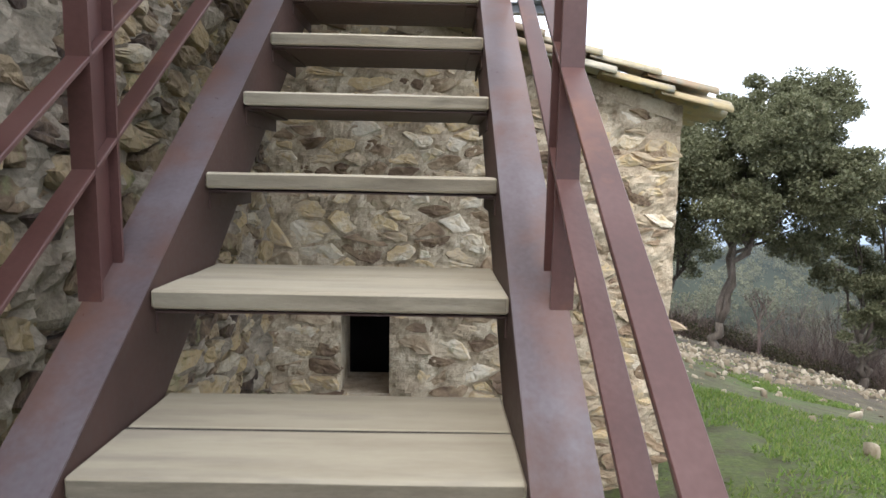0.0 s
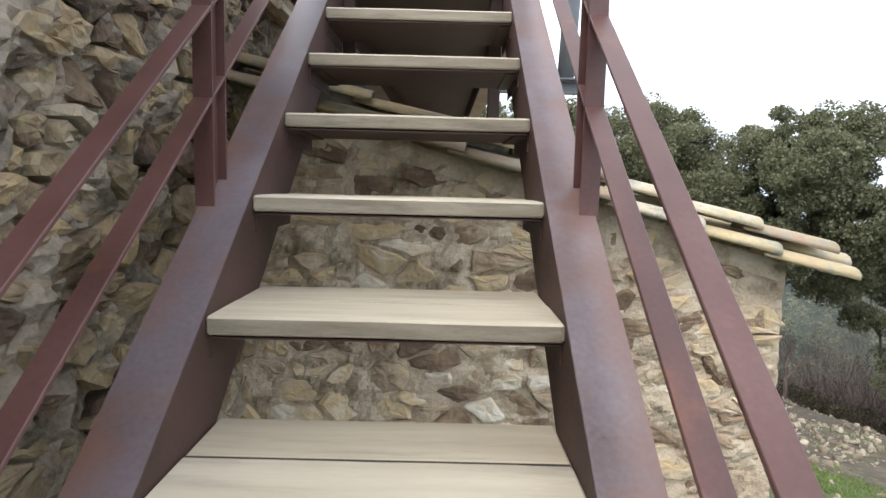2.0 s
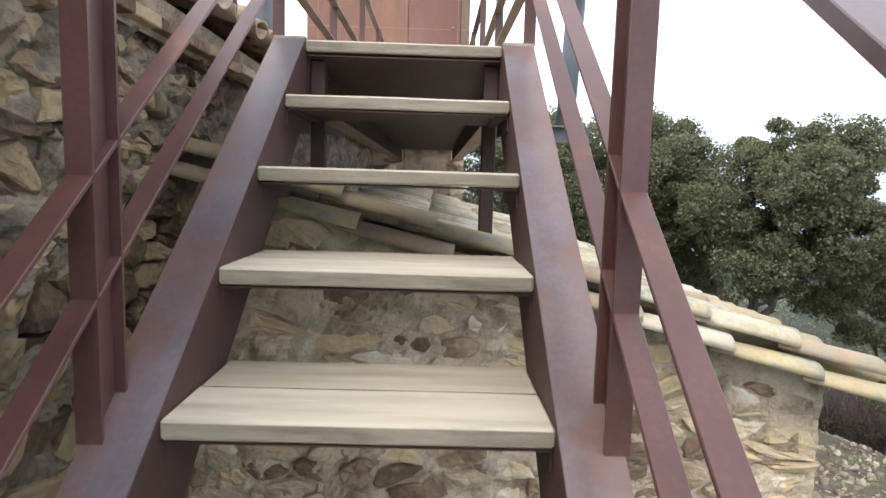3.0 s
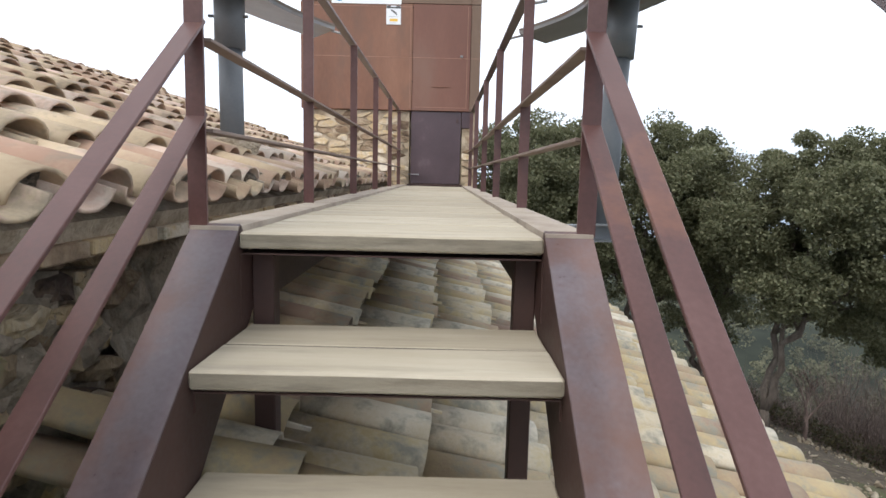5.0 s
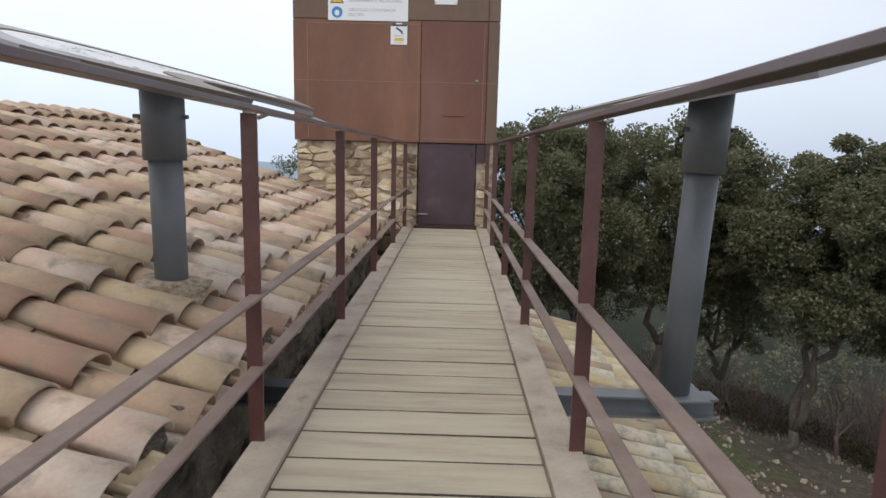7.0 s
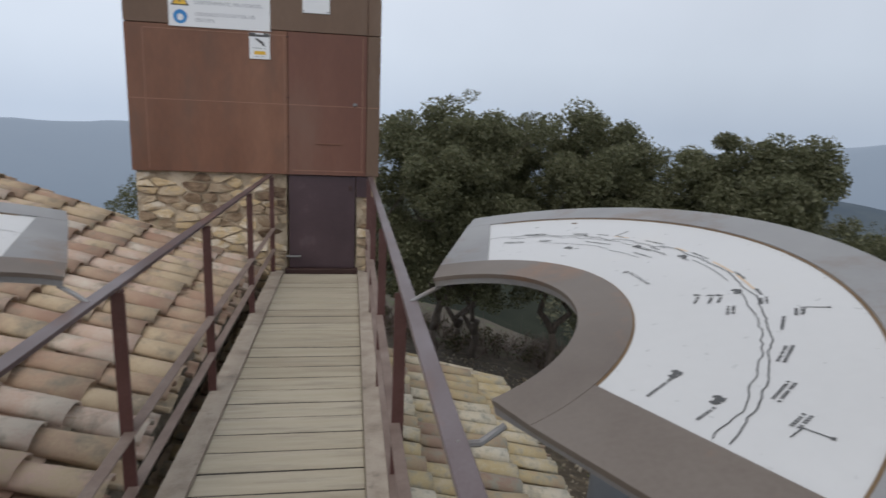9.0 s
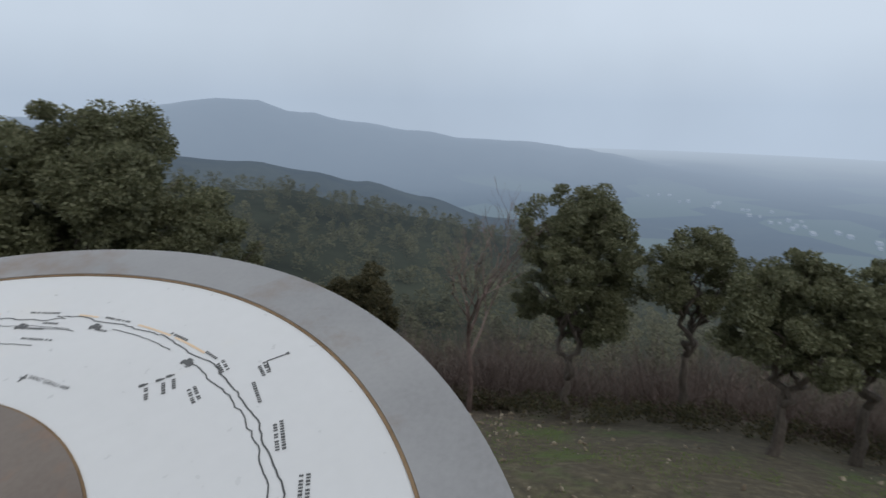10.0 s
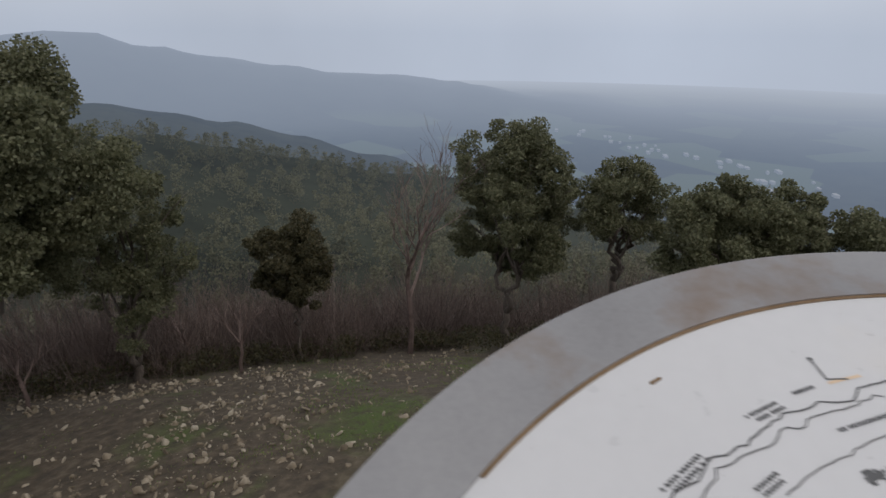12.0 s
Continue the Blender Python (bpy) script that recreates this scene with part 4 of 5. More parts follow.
def plank(length, wid, thick, seed):
    """A weathered plank along x, slightly cupped, with rounded edges."""
    bm = box(-length / 2, length / 2, -wid / 2, wid / 2, -thick, 0, 0.006)
    bmesh.ops.subdivide_edges(bm, edges=[e for e in bm.edges if abs((e.verts[0].co - e.verts[1].co).x) > length * 0.8], cuts=5)
    for v in bm.verts:
        v.co.z += 0.0022 * noise.noise((v.co.x * 3, v.co.y * 8, seed)) - 0.05 * v.co.y ** 2
        v.co.y += 0.0022 * noise.noise((v.co.x * 4, seed, 2.0))
    bm.normal_update()
    return bm


def board_mesh(bm, name):
    """Walked top and grey, splintery long edges."""
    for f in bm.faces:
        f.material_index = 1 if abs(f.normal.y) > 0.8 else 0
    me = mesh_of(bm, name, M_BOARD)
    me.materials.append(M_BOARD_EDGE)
    return me


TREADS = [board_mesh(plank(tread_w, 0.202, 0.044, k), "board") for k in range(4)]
for k in range(1, STEPS + 1):
    tr = new("tread")
    tr.parent = stair
    tr.location = (0, -RUN * k, -RISE * k)
    for j in (0, 1):
        ob = new("board", TREADS[(k * 2 + j * 3) % 4])
        ob.parent = tr
        ob.matrix_basis = Matrix.Translation((0, 0.1035 + 0.2115 * j, -0.002 * j))
    # dark strip painting the shade in the gap between both boards
    part("joint_dirt", box(-HALF + 0.006, HALF - 0.006, 0.2035, 0.2155, -0.040, -0.0042), M_JOINT_SHADE, tr)
    # added sheet; its dark colour stands in for the shade beneath the boards
    part("tray", box(-HALF + 0.008, HALF - 0.008, 0.012, 0.405, -0.0535, -0.0505), M_DARKSTEEL_SHADE, tr)
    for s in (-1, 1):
        part("bracket", extrude_profile([(0, 0), (s * -0.05, 0), (s * -0.05, -0.005), (s * -0.005, -0.005), (s * -0.005, -0.05), (0, -0.05)], (s * (HALF - 0.001), 0.03, -0.0545), (s * (HALF - 0.001), 0.40, -0.0545)), M_DARKSTEEL_SHADE, tr)


def post_mesh(height, prof, slant=0.0):
    """An upright of that section."""
    bm = bmesh.new()
    lo = [bm.verts.new((x, y, 0)) for x, y in prof]
    hi = [bm.verts.new((x, y, height + slant * y)) for x, y in prof]
    k = len(prof)
    for i in range(k):
        bm.faces.new((lo[i], lo[(i + 1) % k], hi[(i + 1) % k], hi[i]))
    bm.faces.new(lo[::-1])
    bm.faces.new(hi)
    bmesh.ops.recalc_face_normals(bm, faces=bm.faces)
    return mesh_of(bm, "post", M_RUST)


TEE = [(-0.024, -0.028), (0.024, -0.028), (0.024, -0.020), (0.004, -0.020), (0.004, 0.032), (-0.004, 0.032), (-0.004, -0.020), (-0.024, -0.020)]
AITCH = [(-0.025, -0.050), (0.025, -0.050), (0.025, -0.042), (0.003, -0.042), (0.003, 0.042), (0.025, 0.042), (0.025, 0.050), (-0.025, 0.050), (-0.025, 0.042), (-0.003, 0.042), (-0.003, -0.042), (-0.025, -0.042)]
HAND_X = 0.525
RAIL_X, RAIL_TOP, RAIL_MID, RAIL_LOW = 0.508, 1.055, 0.49, 0.26
P_STAIR, P_GANG = post_mesh(1.139, AITCH, SLOPE), post_mesh(1.03, TEE)
STAIR_POSTS = [-1.345, -2.68, -4.02]
GANG_POSTS = [0.04, 1.34, 2.765, 4.13, 5.64, 7.06]
for s in (-1, 1):
    for y in STAIR_POSTS:
        ob = part("post", P_STAIR, None, stair, at=Matrix.Translation((s * RAIL_X, y, SLOPE * (y - 0.05) + NL)))
    for h, w, t, nm in ((RAIL_LOW, 0.05, 0.010, "rail"), (RAIL_MID, 0.05, 0.010, "rail"), (1.10, 0.055, 0.018, "handrail")):
        y0, y1 = -4.7, GANG_POSTS[0] - 0.01
        part(nm, bar((s * RAIL_X, y0, SLOPE * y0 + h + 0.02), (s * RAIL_X, y1, SLOPE * y1 + h + 0.02), w, t), M_FLANGE if nm == "handrail" else M_RUST, stair)

# ---- gangway ----
GL = 7.10
gangway = thing("gangway", "narrow plank gangway on rusty steel channels with flat-bar railings", "footbridge")
for s in (-1, 1):
    part("edge_beam", extrude_profile(channel(0.24, 0.125, 0.014, s), (s * HALF, 0.0, 0.014), (s * HALF, GL, 0.014)), M_KERB, gangway, "dusty steel edge channel")
    part("web_plate", box(s * (HALF + 0.016) - 0.001, s * (HALF + 0.016) + 0.001, 0.004, GL - 0.01, -0.18, -0.004), M_RUST, gangway)
    for y in GANG_POSTS:
        part("post", P_GANG, None, gangway, at=Matrix.Translation((s * RAIL_X, y, 0.006)))
    for i, (a, b) in enumerate(zip(GANG_POSTS, GANG_POSTS[1:])):
        for h, w, t in ((RAIL_LOW, 0.045, 0.010), (RAIL_MID, 0.045, 0.010)):
            part("rail", bar((s * (RAIL_X - 0.012), a, h), (s * (RAIL_X - 0.012), b, h), w, t), M_RAILTOP, gangway)
    part("handrail", bar((s * HAND_X, GANG_POSTS[0] - 0.03, RAIL_TOP), (s * HAND_X, GL - 0.01, RAIL_TOP), 0.05, 0.016), M_FLANGE, gangway)
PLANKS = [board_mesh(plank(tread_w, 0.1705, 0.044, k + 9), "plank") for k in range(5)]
# added sheet: dark colour replaces the shade below and between the planks
part("deck_sheet", box(-HALF + 0.006, HALF - 0.006, 0.012, GL - 0.02, -0.060, -0.056), M_DARKSTEEL_SHADE, gangway, "added dark sheet painting the shade under the planks")
# strip coloured dark for the shade between planks
JOINT = mesh_of(box(-HALF + 0.006, HALF - 0.006, -0.0042, 0.0042, -0.040, -0.0034), "joint_dirt", M_JOINT_SHADE)
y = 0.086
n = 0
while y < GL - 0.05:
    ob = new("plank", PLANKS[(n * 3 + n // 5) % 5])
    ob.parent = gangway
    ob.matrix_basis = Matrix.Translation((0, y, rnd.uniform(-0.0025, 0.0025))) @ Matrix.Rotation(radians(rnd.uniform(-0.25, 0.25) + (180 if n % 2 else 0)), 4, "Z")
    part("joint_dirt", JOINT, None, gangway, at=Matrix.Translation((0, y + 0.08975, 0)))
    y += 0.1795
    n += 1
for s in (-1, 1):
    # added lining on the beam's inner face, under-deck shade as dark colour
    part("inner_web", box(s * (HALF - 0.0025) - 0.0012, s * (HALF - 0.0025) + 0.0012, 0.006, GL - 0.02, -0.225, -0.062), M_DARKSTEEL_SHADE, gangway)
    part("support_leg", box(s * 0.366 - 0.03, s * 0.366 + 0.03, 0.10, 0.16, -0.89 if s > 0 else -0.67, -0.061, 0.003), M_DARKSTEEL_SHADE, gangway, "dark steel leg down to the low roof")
# the outriggers that carry the orientation tables
for s in (-1, 1):
    part("outrigger", extrude_profile([(-0.05, 0), (0.05, 0), (0.05, -0.010), (0.004, -0.010), (0.004, -0.09), (0.05, -0.09), (0.05, -0.10), (-0.05, -0.10), (-0.05, -0.09), (-0.004, -0.09), (-0.004, -0.010), (-0.05, -0.010)],
                                     (s * 0.53, 2.15, -0.125), (s * 1.31, 2.15, -0.125)), M_POST, gangway, "grey steel outrigger beam")


# ---- orientation tables ----
def arc_piece(r0, r1, lo, hi, z0, z1, steps=72):
    """A flat arc between two radii; lo and hi are its end angles (degrees) at r0 and at r1."""
    bm = bmesh.new()
    rows = []
    for i in range(steps + 1):
        k = i / steps
        row = []
        for r, a0, a1 in ((r0, lo[0], hi[0]), (r1, lo[1], hi[1])):
            a = radians(a0 + (a1 - a0) * k)
            for z in (z0, z1):
                row.append(bm.verts.new((r * math.cos(a), r * math.sin(a), z)))
        rows.append(row)
    for p, q in zip(rows, rows[1:]):
        bm.faces.new((p[1], p[3], q[3], q[1]))
        bm.faces.new((p[0], q[0], q[2], p[2]))
        bm.faces.new((p[0], p[1], q[1], q[0]))
        bm.faces.new((p[2], q[2], q[3], p[3]))
    bm.faces.new((rows[0][0], rows[0][2], rows[0][3], rows[0][1]))
    bm.faces.new((rows[-1][0], rows[-1][1], rows[-1][3], rows[-1][2]))
    bmesh.ops.recalc_face_normals(bm, faces=bm.faces)
    return bm


def end_angle(r):
    return 73.8 - 4.3 * (r - 0.466) / 0.786


def panel_angle(r):
    return 55.3 + 6.6 * (r - 0.604) / 0.505


def panel_far(r):
    return 55.3 + 9.3 * (r - 0.604) / 0.505


def whole_arc(r0, r1, z0, z1, ends, far=None):
    far = far or ends
    return arc_piece(r0, r1, (-ends(r0), -ends(r1)), (far(r0), far(r1)), z0, z1)


R_IN, R_PIN, R_POUT, R_OUT = 0.466, 0.604, 1.109, 1.252
PLANE_A, PLANE_B, PLANE_C, TAB_X, TAB_Y = 0.884, 0.257, 0.035, 0.487, 2.138


def ribbon(pts, w, z=0.0):
    """A thin printed line through points (r, angle)."""
    w *= 0.75
    xy = [Vector((r * math.cos(a), r * math.sin(a), z)) for r, a in pts]
    bm = bmesh.new()
    last = None
    for i, p in enumerate(xy):
        d = (xy[min(i + 1, len(xy) - 1)] - xy[max(i - 1, 0)]).normalized()
        s = Vector((-d.y, d.x, 0)) * w / 2
        cur = (bm.verts.new(p + s), bm.verts.new(p - s))
        if last:
            bm.faces.new((last[0], cur[0], cur[1], last[1]))
        last = cur
    return bm


def skyline(r, a0, a1, amp, seed, step=0.9):
    n = max(int(abs(a1 - a0) / step), 4)
    return [(r + amp * noise.fractal((a0 * 0.07 + k * step * 0.16, seed, 0), 0.8, 2.1, 4) + (0.004 * noise.noise((k * 1.7, seed, 3))), radians(a0 + (a1 - a0) * k / n)) for k in range(n + 1)]


def writing(text, size, mat, name="lettering"):
    cu = bpy.data.curves.new(name, "FONT")
    cu.body, cu.size, cu.fill_mode = text, size, "FRONT"
    cu.align_x, cu.align_y = "CENTER", "CENTER"
    tmp = bpy.data.objects.new(name, cu)
    scene.collection.objects.link(tmp)
    bpy.context.view_layer.update()
    me = bpy.data.meshes.new_from_object(tmp.evaluated_get(bpy.context.evaluated_depsgraph_get()))
    bpy.data.objects.remove(tmp)
    me.materials.clear()
    me.materials.append(mat)
    return me


def label_bars(n, wid, hgt, rnd):
    """Lines of small print too fine to read."""
    bm = bmesh.new()
    for j in range(n):
        x = -wid / 2 + (0.0 if j == 0 else rnd.uniform(0, wid * 0.2))
        while x < wid / 2 - hgt:
            w = hgt * rnd.uniform(0.45, 0.8)
            z = -j * hgt * 1.6
            g = [bm.verts.new(c) for c in ((x, z, 0), (x + w, z, 0), (x + w, z + hgt, 0), (x, z + hgt, 0))]
            bm.faces.new(g)
            x += w + hgt * (0.35 if rnd.random() < 0.85 else 0.9)
    return bm


def orientation_table(side, rnd):
    t = thing("orientation_table", "grey steel orientation table with white panorama panel on tube post", "information table", group="orientation tables")
    e1 = Vector((1, 0, PLANE_B)).normalized()
    nrm = Vector((-PLANE_B, -PLANE_C, 1)).normalized()
    e2 = nrm.cross(e1)
    m = Matrix((e1, e2, nrm)).transposed().to_4x4()
    m.translation = (TAB_X, TAB_Y, PLANE_A + PLANE_B * TAB_X + PLANE_C * TAB_Y)
    flip = Matrix.Diagonal((side, 1, 1, 1))

    def put(name, bm, mat, parent=t, label="", lift=0.0, local=None):
        me = bm if isinstance(bm, bpy.types.Mesh) else mesh_of(bm, name, mat)
        mm = flip @ m @ Matrix.Translation((0, 0, lift)) @ (local or Matrix())
        me = me.copy()
        me.transform(mm)
        if side < 0:
            me.flip_normals()
        ob = new(name, me)
        ob.parent = parent
        if label:
            tagged(ob, label)
        return ob
    put("base_plate", whole_arc(R_IN + 0.003, R_OUT - 0.003, -0.030, -0.0095, end_angle), M_ZINC)
    put("outer_frame", whole_arc(R_POUT, R_OUT, -0.009, 0.006, end_angle), M_ZINC, label="zinc-grey outer rim with rust bloom")
    put("inner_frame", whole_arc(R_IN, R_PIN, -0.009, 0.006, end_angle), M_ZINC_BROWN, label="browned inner rim")
    ra, rb = R_PIN + 0.0005, R_POUT - 0.0005
    put("end_frame", arc_piece(ra, rb, (panel_far(ra), panel_far(rb)), (end_angle(ra), end_angle(rb)), -0.009, 0.0055, 12), M_ZINC)
    put("end_frame", arc_piece(ra, rb, (-end_angle(ra), -end_angle(rb)), (-panel_angle(ra), -panel_angle(rb)), -0.009, 0.0055, 12), M_ZINC_BROWN)
    panel = put("panel", whole_arc(R_PIN, R_POUT, -0.009, 0.001, panel_angle, panel_far), M_PANEL, label="white enamel panorama panel")
    put("seam", arc_piece(R_POUT - 0.007, R_POUT, (-61.5, -61.5), (61.5, 61.5), 0.001, 0.0035), M_RUSTLINE, label="rusty joint round the panel")
    put("seam", arc_piece(R_PIN, R_PIN + 0.005, (-55, -55), (55, 55), 0.001, 0.0035), M_RUSTLINE)
    ink = lambda nm, bm, mat=M_INK, lift=0.0022, local=None: put(nm, bm, mat, panel, lift=lift, local=local)
    put_at = lambda r, a, turn=0.0: Matrix.Rotation(radians(a), 4, "Z") @ Matrix.Translation((r, 0, 0)) @ Matrix.Rotation(radians(-90 + turn), 4, "Z")
    # skylines
    ink("skyline", ribbon(skyline(0.890, 62, 12, 0.026, 1.0), 0.0044))
    ink("skyline", ribbon(skyline(0.905, 14, -22, 0.014, 2.0), 0.0042))
    ink("skyline", ribbon(skyline(0.900, -20, -59, 0.016, 3.0), 0.0046))
    ink("skyline", ribbon(skyline(0.868, 56, 24, 0.022, 4.0), 0.0034))
    ink("skyline", ribbon(skyline(0.880, -16, -59, 0.014, 7.0), 0.0040))
    ink("skyline", ribbon(skyline(0.803, 44, 23.5, 0.006, 9.0), 0.003))
    ink("skyline", ribbon(skyline(0.790, 22.5, 12, 0.006, 12.0), 0.003))
    ink("skyline", ribbon(skyline(0.882, 2, -11, 0.004, 15.0), 0.003))
    ink("skyline", ribbon(skyline(0.853, 18.5, 8, 0.004, 18.0), 0.0028))
    ink("skyline", ribbon(skyline(0.862, 23, 9, 0.006, 21.0), 0.0026))
    for a0, a1 in ((24, 28), (7, 10.5), (-1, -8), (-9, -16)):
        ink("highlight", ribbon([(0.917, radians(a0 + (a1 - a0) * k / 6)) for k in range(7)], 0.008), M_OCHRE, 0.0018)
    ink("lettering", writing("SANT GRAU 449", 0.0165, M_INK), local=put_at(0.690, 0.0))
    ink("cross_mark", bar((-0.008, 0, 0), (0.008, 0, 0), 0.004, 0.0004, 0, bm=bar((0, -0.013, 0), (0, 0.011, 0), 0.004, 0.0004, 0)), local=put_at(0.686, 5.8))
    # small print along the ridges, and pictograms
    for r, a, n, w in ((0.915, 16.5, 1, 0.085), (0.915, 3.0, 1, 0.085), (0.920, -9.5, 1, 0.062), (0.918, -17.5, 1, 0.05), (0.918, -21, 2, 0.05), (0.915, 31, 1, 0.05), (0.912, 37, 2, 0.075), (0.905, 49.5, 2, 0.10),
                       (0.832, 28.5, 1, 0.11), (0.848, 15, 1, 0.05), (0.872, 13.5, 1, 0.045), (0.868, 3.2, 1, 0.032), (0.808, 12.5, 1, 0.085), (0.758, 31.5, 1, 0.03), (0.825, 44, 2, 0.055), (0.815, 53, 2, 0.09),
                       (0.835, -23.5, 2, 0.055), (0.925, -29, 1, 0.075), (0.925, -38, 2, 0.085), (0.935, -47, 2, 0.08), (0.975, -25.5, 2, 0.05), (0.98, -52, 2, 0.05), (0.72, -51, 1, 0.10), (0.83, -55, 1, 0.06)):
        ink("small_print", label_bars(n, w, 0.0075, rnd), local=put_at(r, a, -12 if a < -18 else 0))
    for r, a in ((0.815, -17.0), (0.795, -16.6), (0.765, -15.6)):
        ink("small_print", label_bars(1, 0.045, 0.008, rnd), local=put_at(r, a - 2, -26))
        ink("place_mark", box(-0.004, 0.004, -0.006, 0.006, 0, 0.0004, bm=box(-0.002, 0.002, 0.006, 0.012, 0, 0.0004)), local=put_at(r + 0.012, a + 0.4, -26))
    for r, a in ((0.859, 17.9), (0.880, 5.2), (0.762, 34), (0.876, -16), (0.837, -51.3), (0.735, -46.5)):
        bm = box(-0.016, 0.016, -0.007, 0.003, 0, 0.0004)
        box(-0.011, 0.003, 0.003, 0.012, 0, 0.0004, bm=bm)
        box(0.006, 0.012, 0.003, 0.008, 0, 0.0004, bm=bm)
        for k in (-1, 1):
            box(k * 0.010 - 0.003, k * 0.010 + 0.003, -0.012, -0.007, 0, 0.0004, bm=bm)
        ink("town_mark", bm, local=put_at(r, a))
    for r, a in ((0.99, -24.2), (0.925, 27.8), (0.985, -53.0)):
        bm = bar((0, 0, 0), (0.010, 0.045, 0), 0.0028, 0.0004, 0)
        bar((0, 0, 0), (0.034, -0.010, 0), 0.0028, 0.0004, 0, bm=bm)
        box(0.006, 0.014, 0.043, 0.050, 0, 0.0004, bm=bm)
        ink("arrow", bm, local=put_at(r, a))
    ink("stain", box(-0.012, 0.012, -0.003, 0.003, 0, 0.0003, 0.001), M_RUSTLINE, local=put_at(1.043, 43))
    # post, collar and bolts
    py = 2.15
    foot_x, head_x = (1.12, 1.175) if side > 0 else (-1.155, -1.165)
    low = -0.12 if side > 0 else 0.22
    at_z = lambda z: foot_x + (head_x - foot_x) * (z - low) / 1.3
    cyl = lambda r, z0, z1: tube([(at_z(z0), py, z0), (at_z(z1), py, z1)], [r, r], 28)
    zt = PLANE_A + PLANE_B * 1.17 + PLANE_C * 2.15 - 0.03
    part("post", cyl(0.070, low, 0.95), M_POST, t, "slate-grey tube post", True)
    part("collar", cyl(0.089, 0.875, zt - 0.012), M_POST, t, smooth=True)
    px = at_z(1.06)
    if side > 0:
        part("base_plate", box(foot_x - 0.13, foot_x + 0.13, py - 0.11, py + 0.11, -0.124, -0.110, 0.003), M_POST, t)
    for k in (-1, 1):
        part("bolt", tube([(px + k * 0.09, py - 0.02, 1.06), (px + k * 0.118, py - 0.02, 1.06)], [0.009, 0.009], 8), M_POST, t)
    for yy, zz in ((2.61, 1.10), (1.66, 1.06)):
        part("tie_rod", tube([(side * HAND_X, yy - 0.06, 1.058), (side * 0.58, yy - 0.03, zz - 0.02), (side * 0.64, yy, zz + 0.0)], [0.008] * 3, 8), M_ZINC, t)
    return t


orientation_table(1, random.Random(5))
orientation_table(-1, random.Random(6))
mor = thing("mortar_patch", "crumbled mortar collar round the post on the tiles", "mortar")
part("lump", stone_mesh("lump", 77, M_MORTAR, 0.3), None, mor, at=Matrix.Translation((-1.155, 2.15, 0.28)) @ Matrix.Diagonal((0.17, 0.17, 0.09, 1)))

# ---- tower ----
TY = 7.125
tower = thing("tower", "square tower clad in rust-brown weathering steel above a stone base", "tower")
rnd = random.Random(21)
part("body", box(-1.90, 0.60, TY + 0.03, TY + 2.4, 1.06, 5.2, 0.004), M_CORTEN, tower)
for x0, x1, z0, z1 in ((-1.905, -0.342, 1.062, 2.510), (-0.336, 0.470, 1.062, 2.510), (0.476, 0.612, 1.062, 2.510), (-1.905, 0.470, 2.518, 4.2), (0.476, 0.612, 2.518, 4.2), (-1.905, 0.612, 4.208, 5.2)):
    part("cladding_sheet", box(x0, x1, TY, TY + 0.028, z0, z1, 0.003), M_CORTEN_DULL if z0 > 2.5 or x0 > 0.4 else M_CORTEN_RED if x0 > -1 else M_CORTEN, tower, "rust-brown weathering steel sheet")
for x0, x1, z in ((-1.88, -0.345, 1.785), (-0.333, 0.466, 1.785), (0.479, 0.605, 1.785), (-1.72, -0.36, 2.465), (-0.30, 0.44, 1.105)):
    part("weld_line", box(x0, x1, TY - 0.0025, TY, z, z + 0.007), M_WELD, tower)
for x, z0, z1 in ((-1.735, 1.09, 2.465), (-0.375, 1.09, 2.48), (0.425, 1.10, 2.48)):
    part("weld_line", box(x, x + 0.006, TY - 0.0022, TY, z0, z1), M_WELD, tower)
part("hasp", box(-0.06, 0.20, TY - 0.010, TY, 1.39, 1.40, 0.002), M_CORTEN, tower)
part("knob", box(0.33, 0.37, TY - 0.02, TY, 1.80, 1.83, 0.004), M_ZINC, tower)
for z in (2.50, 1.9, 1.5):
    part("rivet", box(-0.35, -0.332, TY - 0.006, TY, z - 0.05, z - 0.035, 0.002), M_DARKSTEEL_SHADE, tower)
for x0, x1 in ((-1.90, -0.36), (0.37, 0.60)):
    bw = part("base_wall", box(x0 + 0.01, x1 - 0.01, TY + 0.06, TY + 2.3, -7.5, 1.055), M_MORTAR, tower)
    fr = Matrix(((1, 0, 0, x0), (0, 0, -1, TY + 0.058), (0, 1, 0, -0.6), (0, 0, 0, 1)))
    for cu, cv, poly in rubble(x1 - x0, 1.64, 0.19, 0.085, rnd, lambda u, v: v < 1.60, 0.2):
        poly = [(min(max(a, 0.005), x1 - x0 - 0.005), min(b, 1.65)) for a, b in poly]
        vs, fs = fitted_stone(cu, cv, poly, rnd, 0.007, 0.006, 0.026, 0.008)
        part("stone", raw_mesh("stone", [(a - cu, b - cv, c) for a, b, c in vs], fs, M_STONE), None, bw, at=fr @ Matrix.Translation((cu, cv, 0)))
part("base_wall", box(-0.36, 0.40, TY + 0.12, TY + 2.2, -7.5, 1.05), M_MORTAR, tower)
door = thing("door_1", "low dark purple-brown steel door, closed", "door", kind="structure")
part("door_leaf", box(-0.345, 0.365, TY + 0.03, TY + 0.075, 0.03, 1.055, 0.004), M_DOOR, door)
part("jamb_plate", box(0.372, 0.50, TY + 0.02, TY + 0.06, 0.83, 1.055, 0.003), M_DOOR, door)
part("lock", box(0.30, 0.325, TY + 0.005, TY + 0.03, 0.90, 0.95, 0.003), M_DARKSTEEL_SHADE, door)
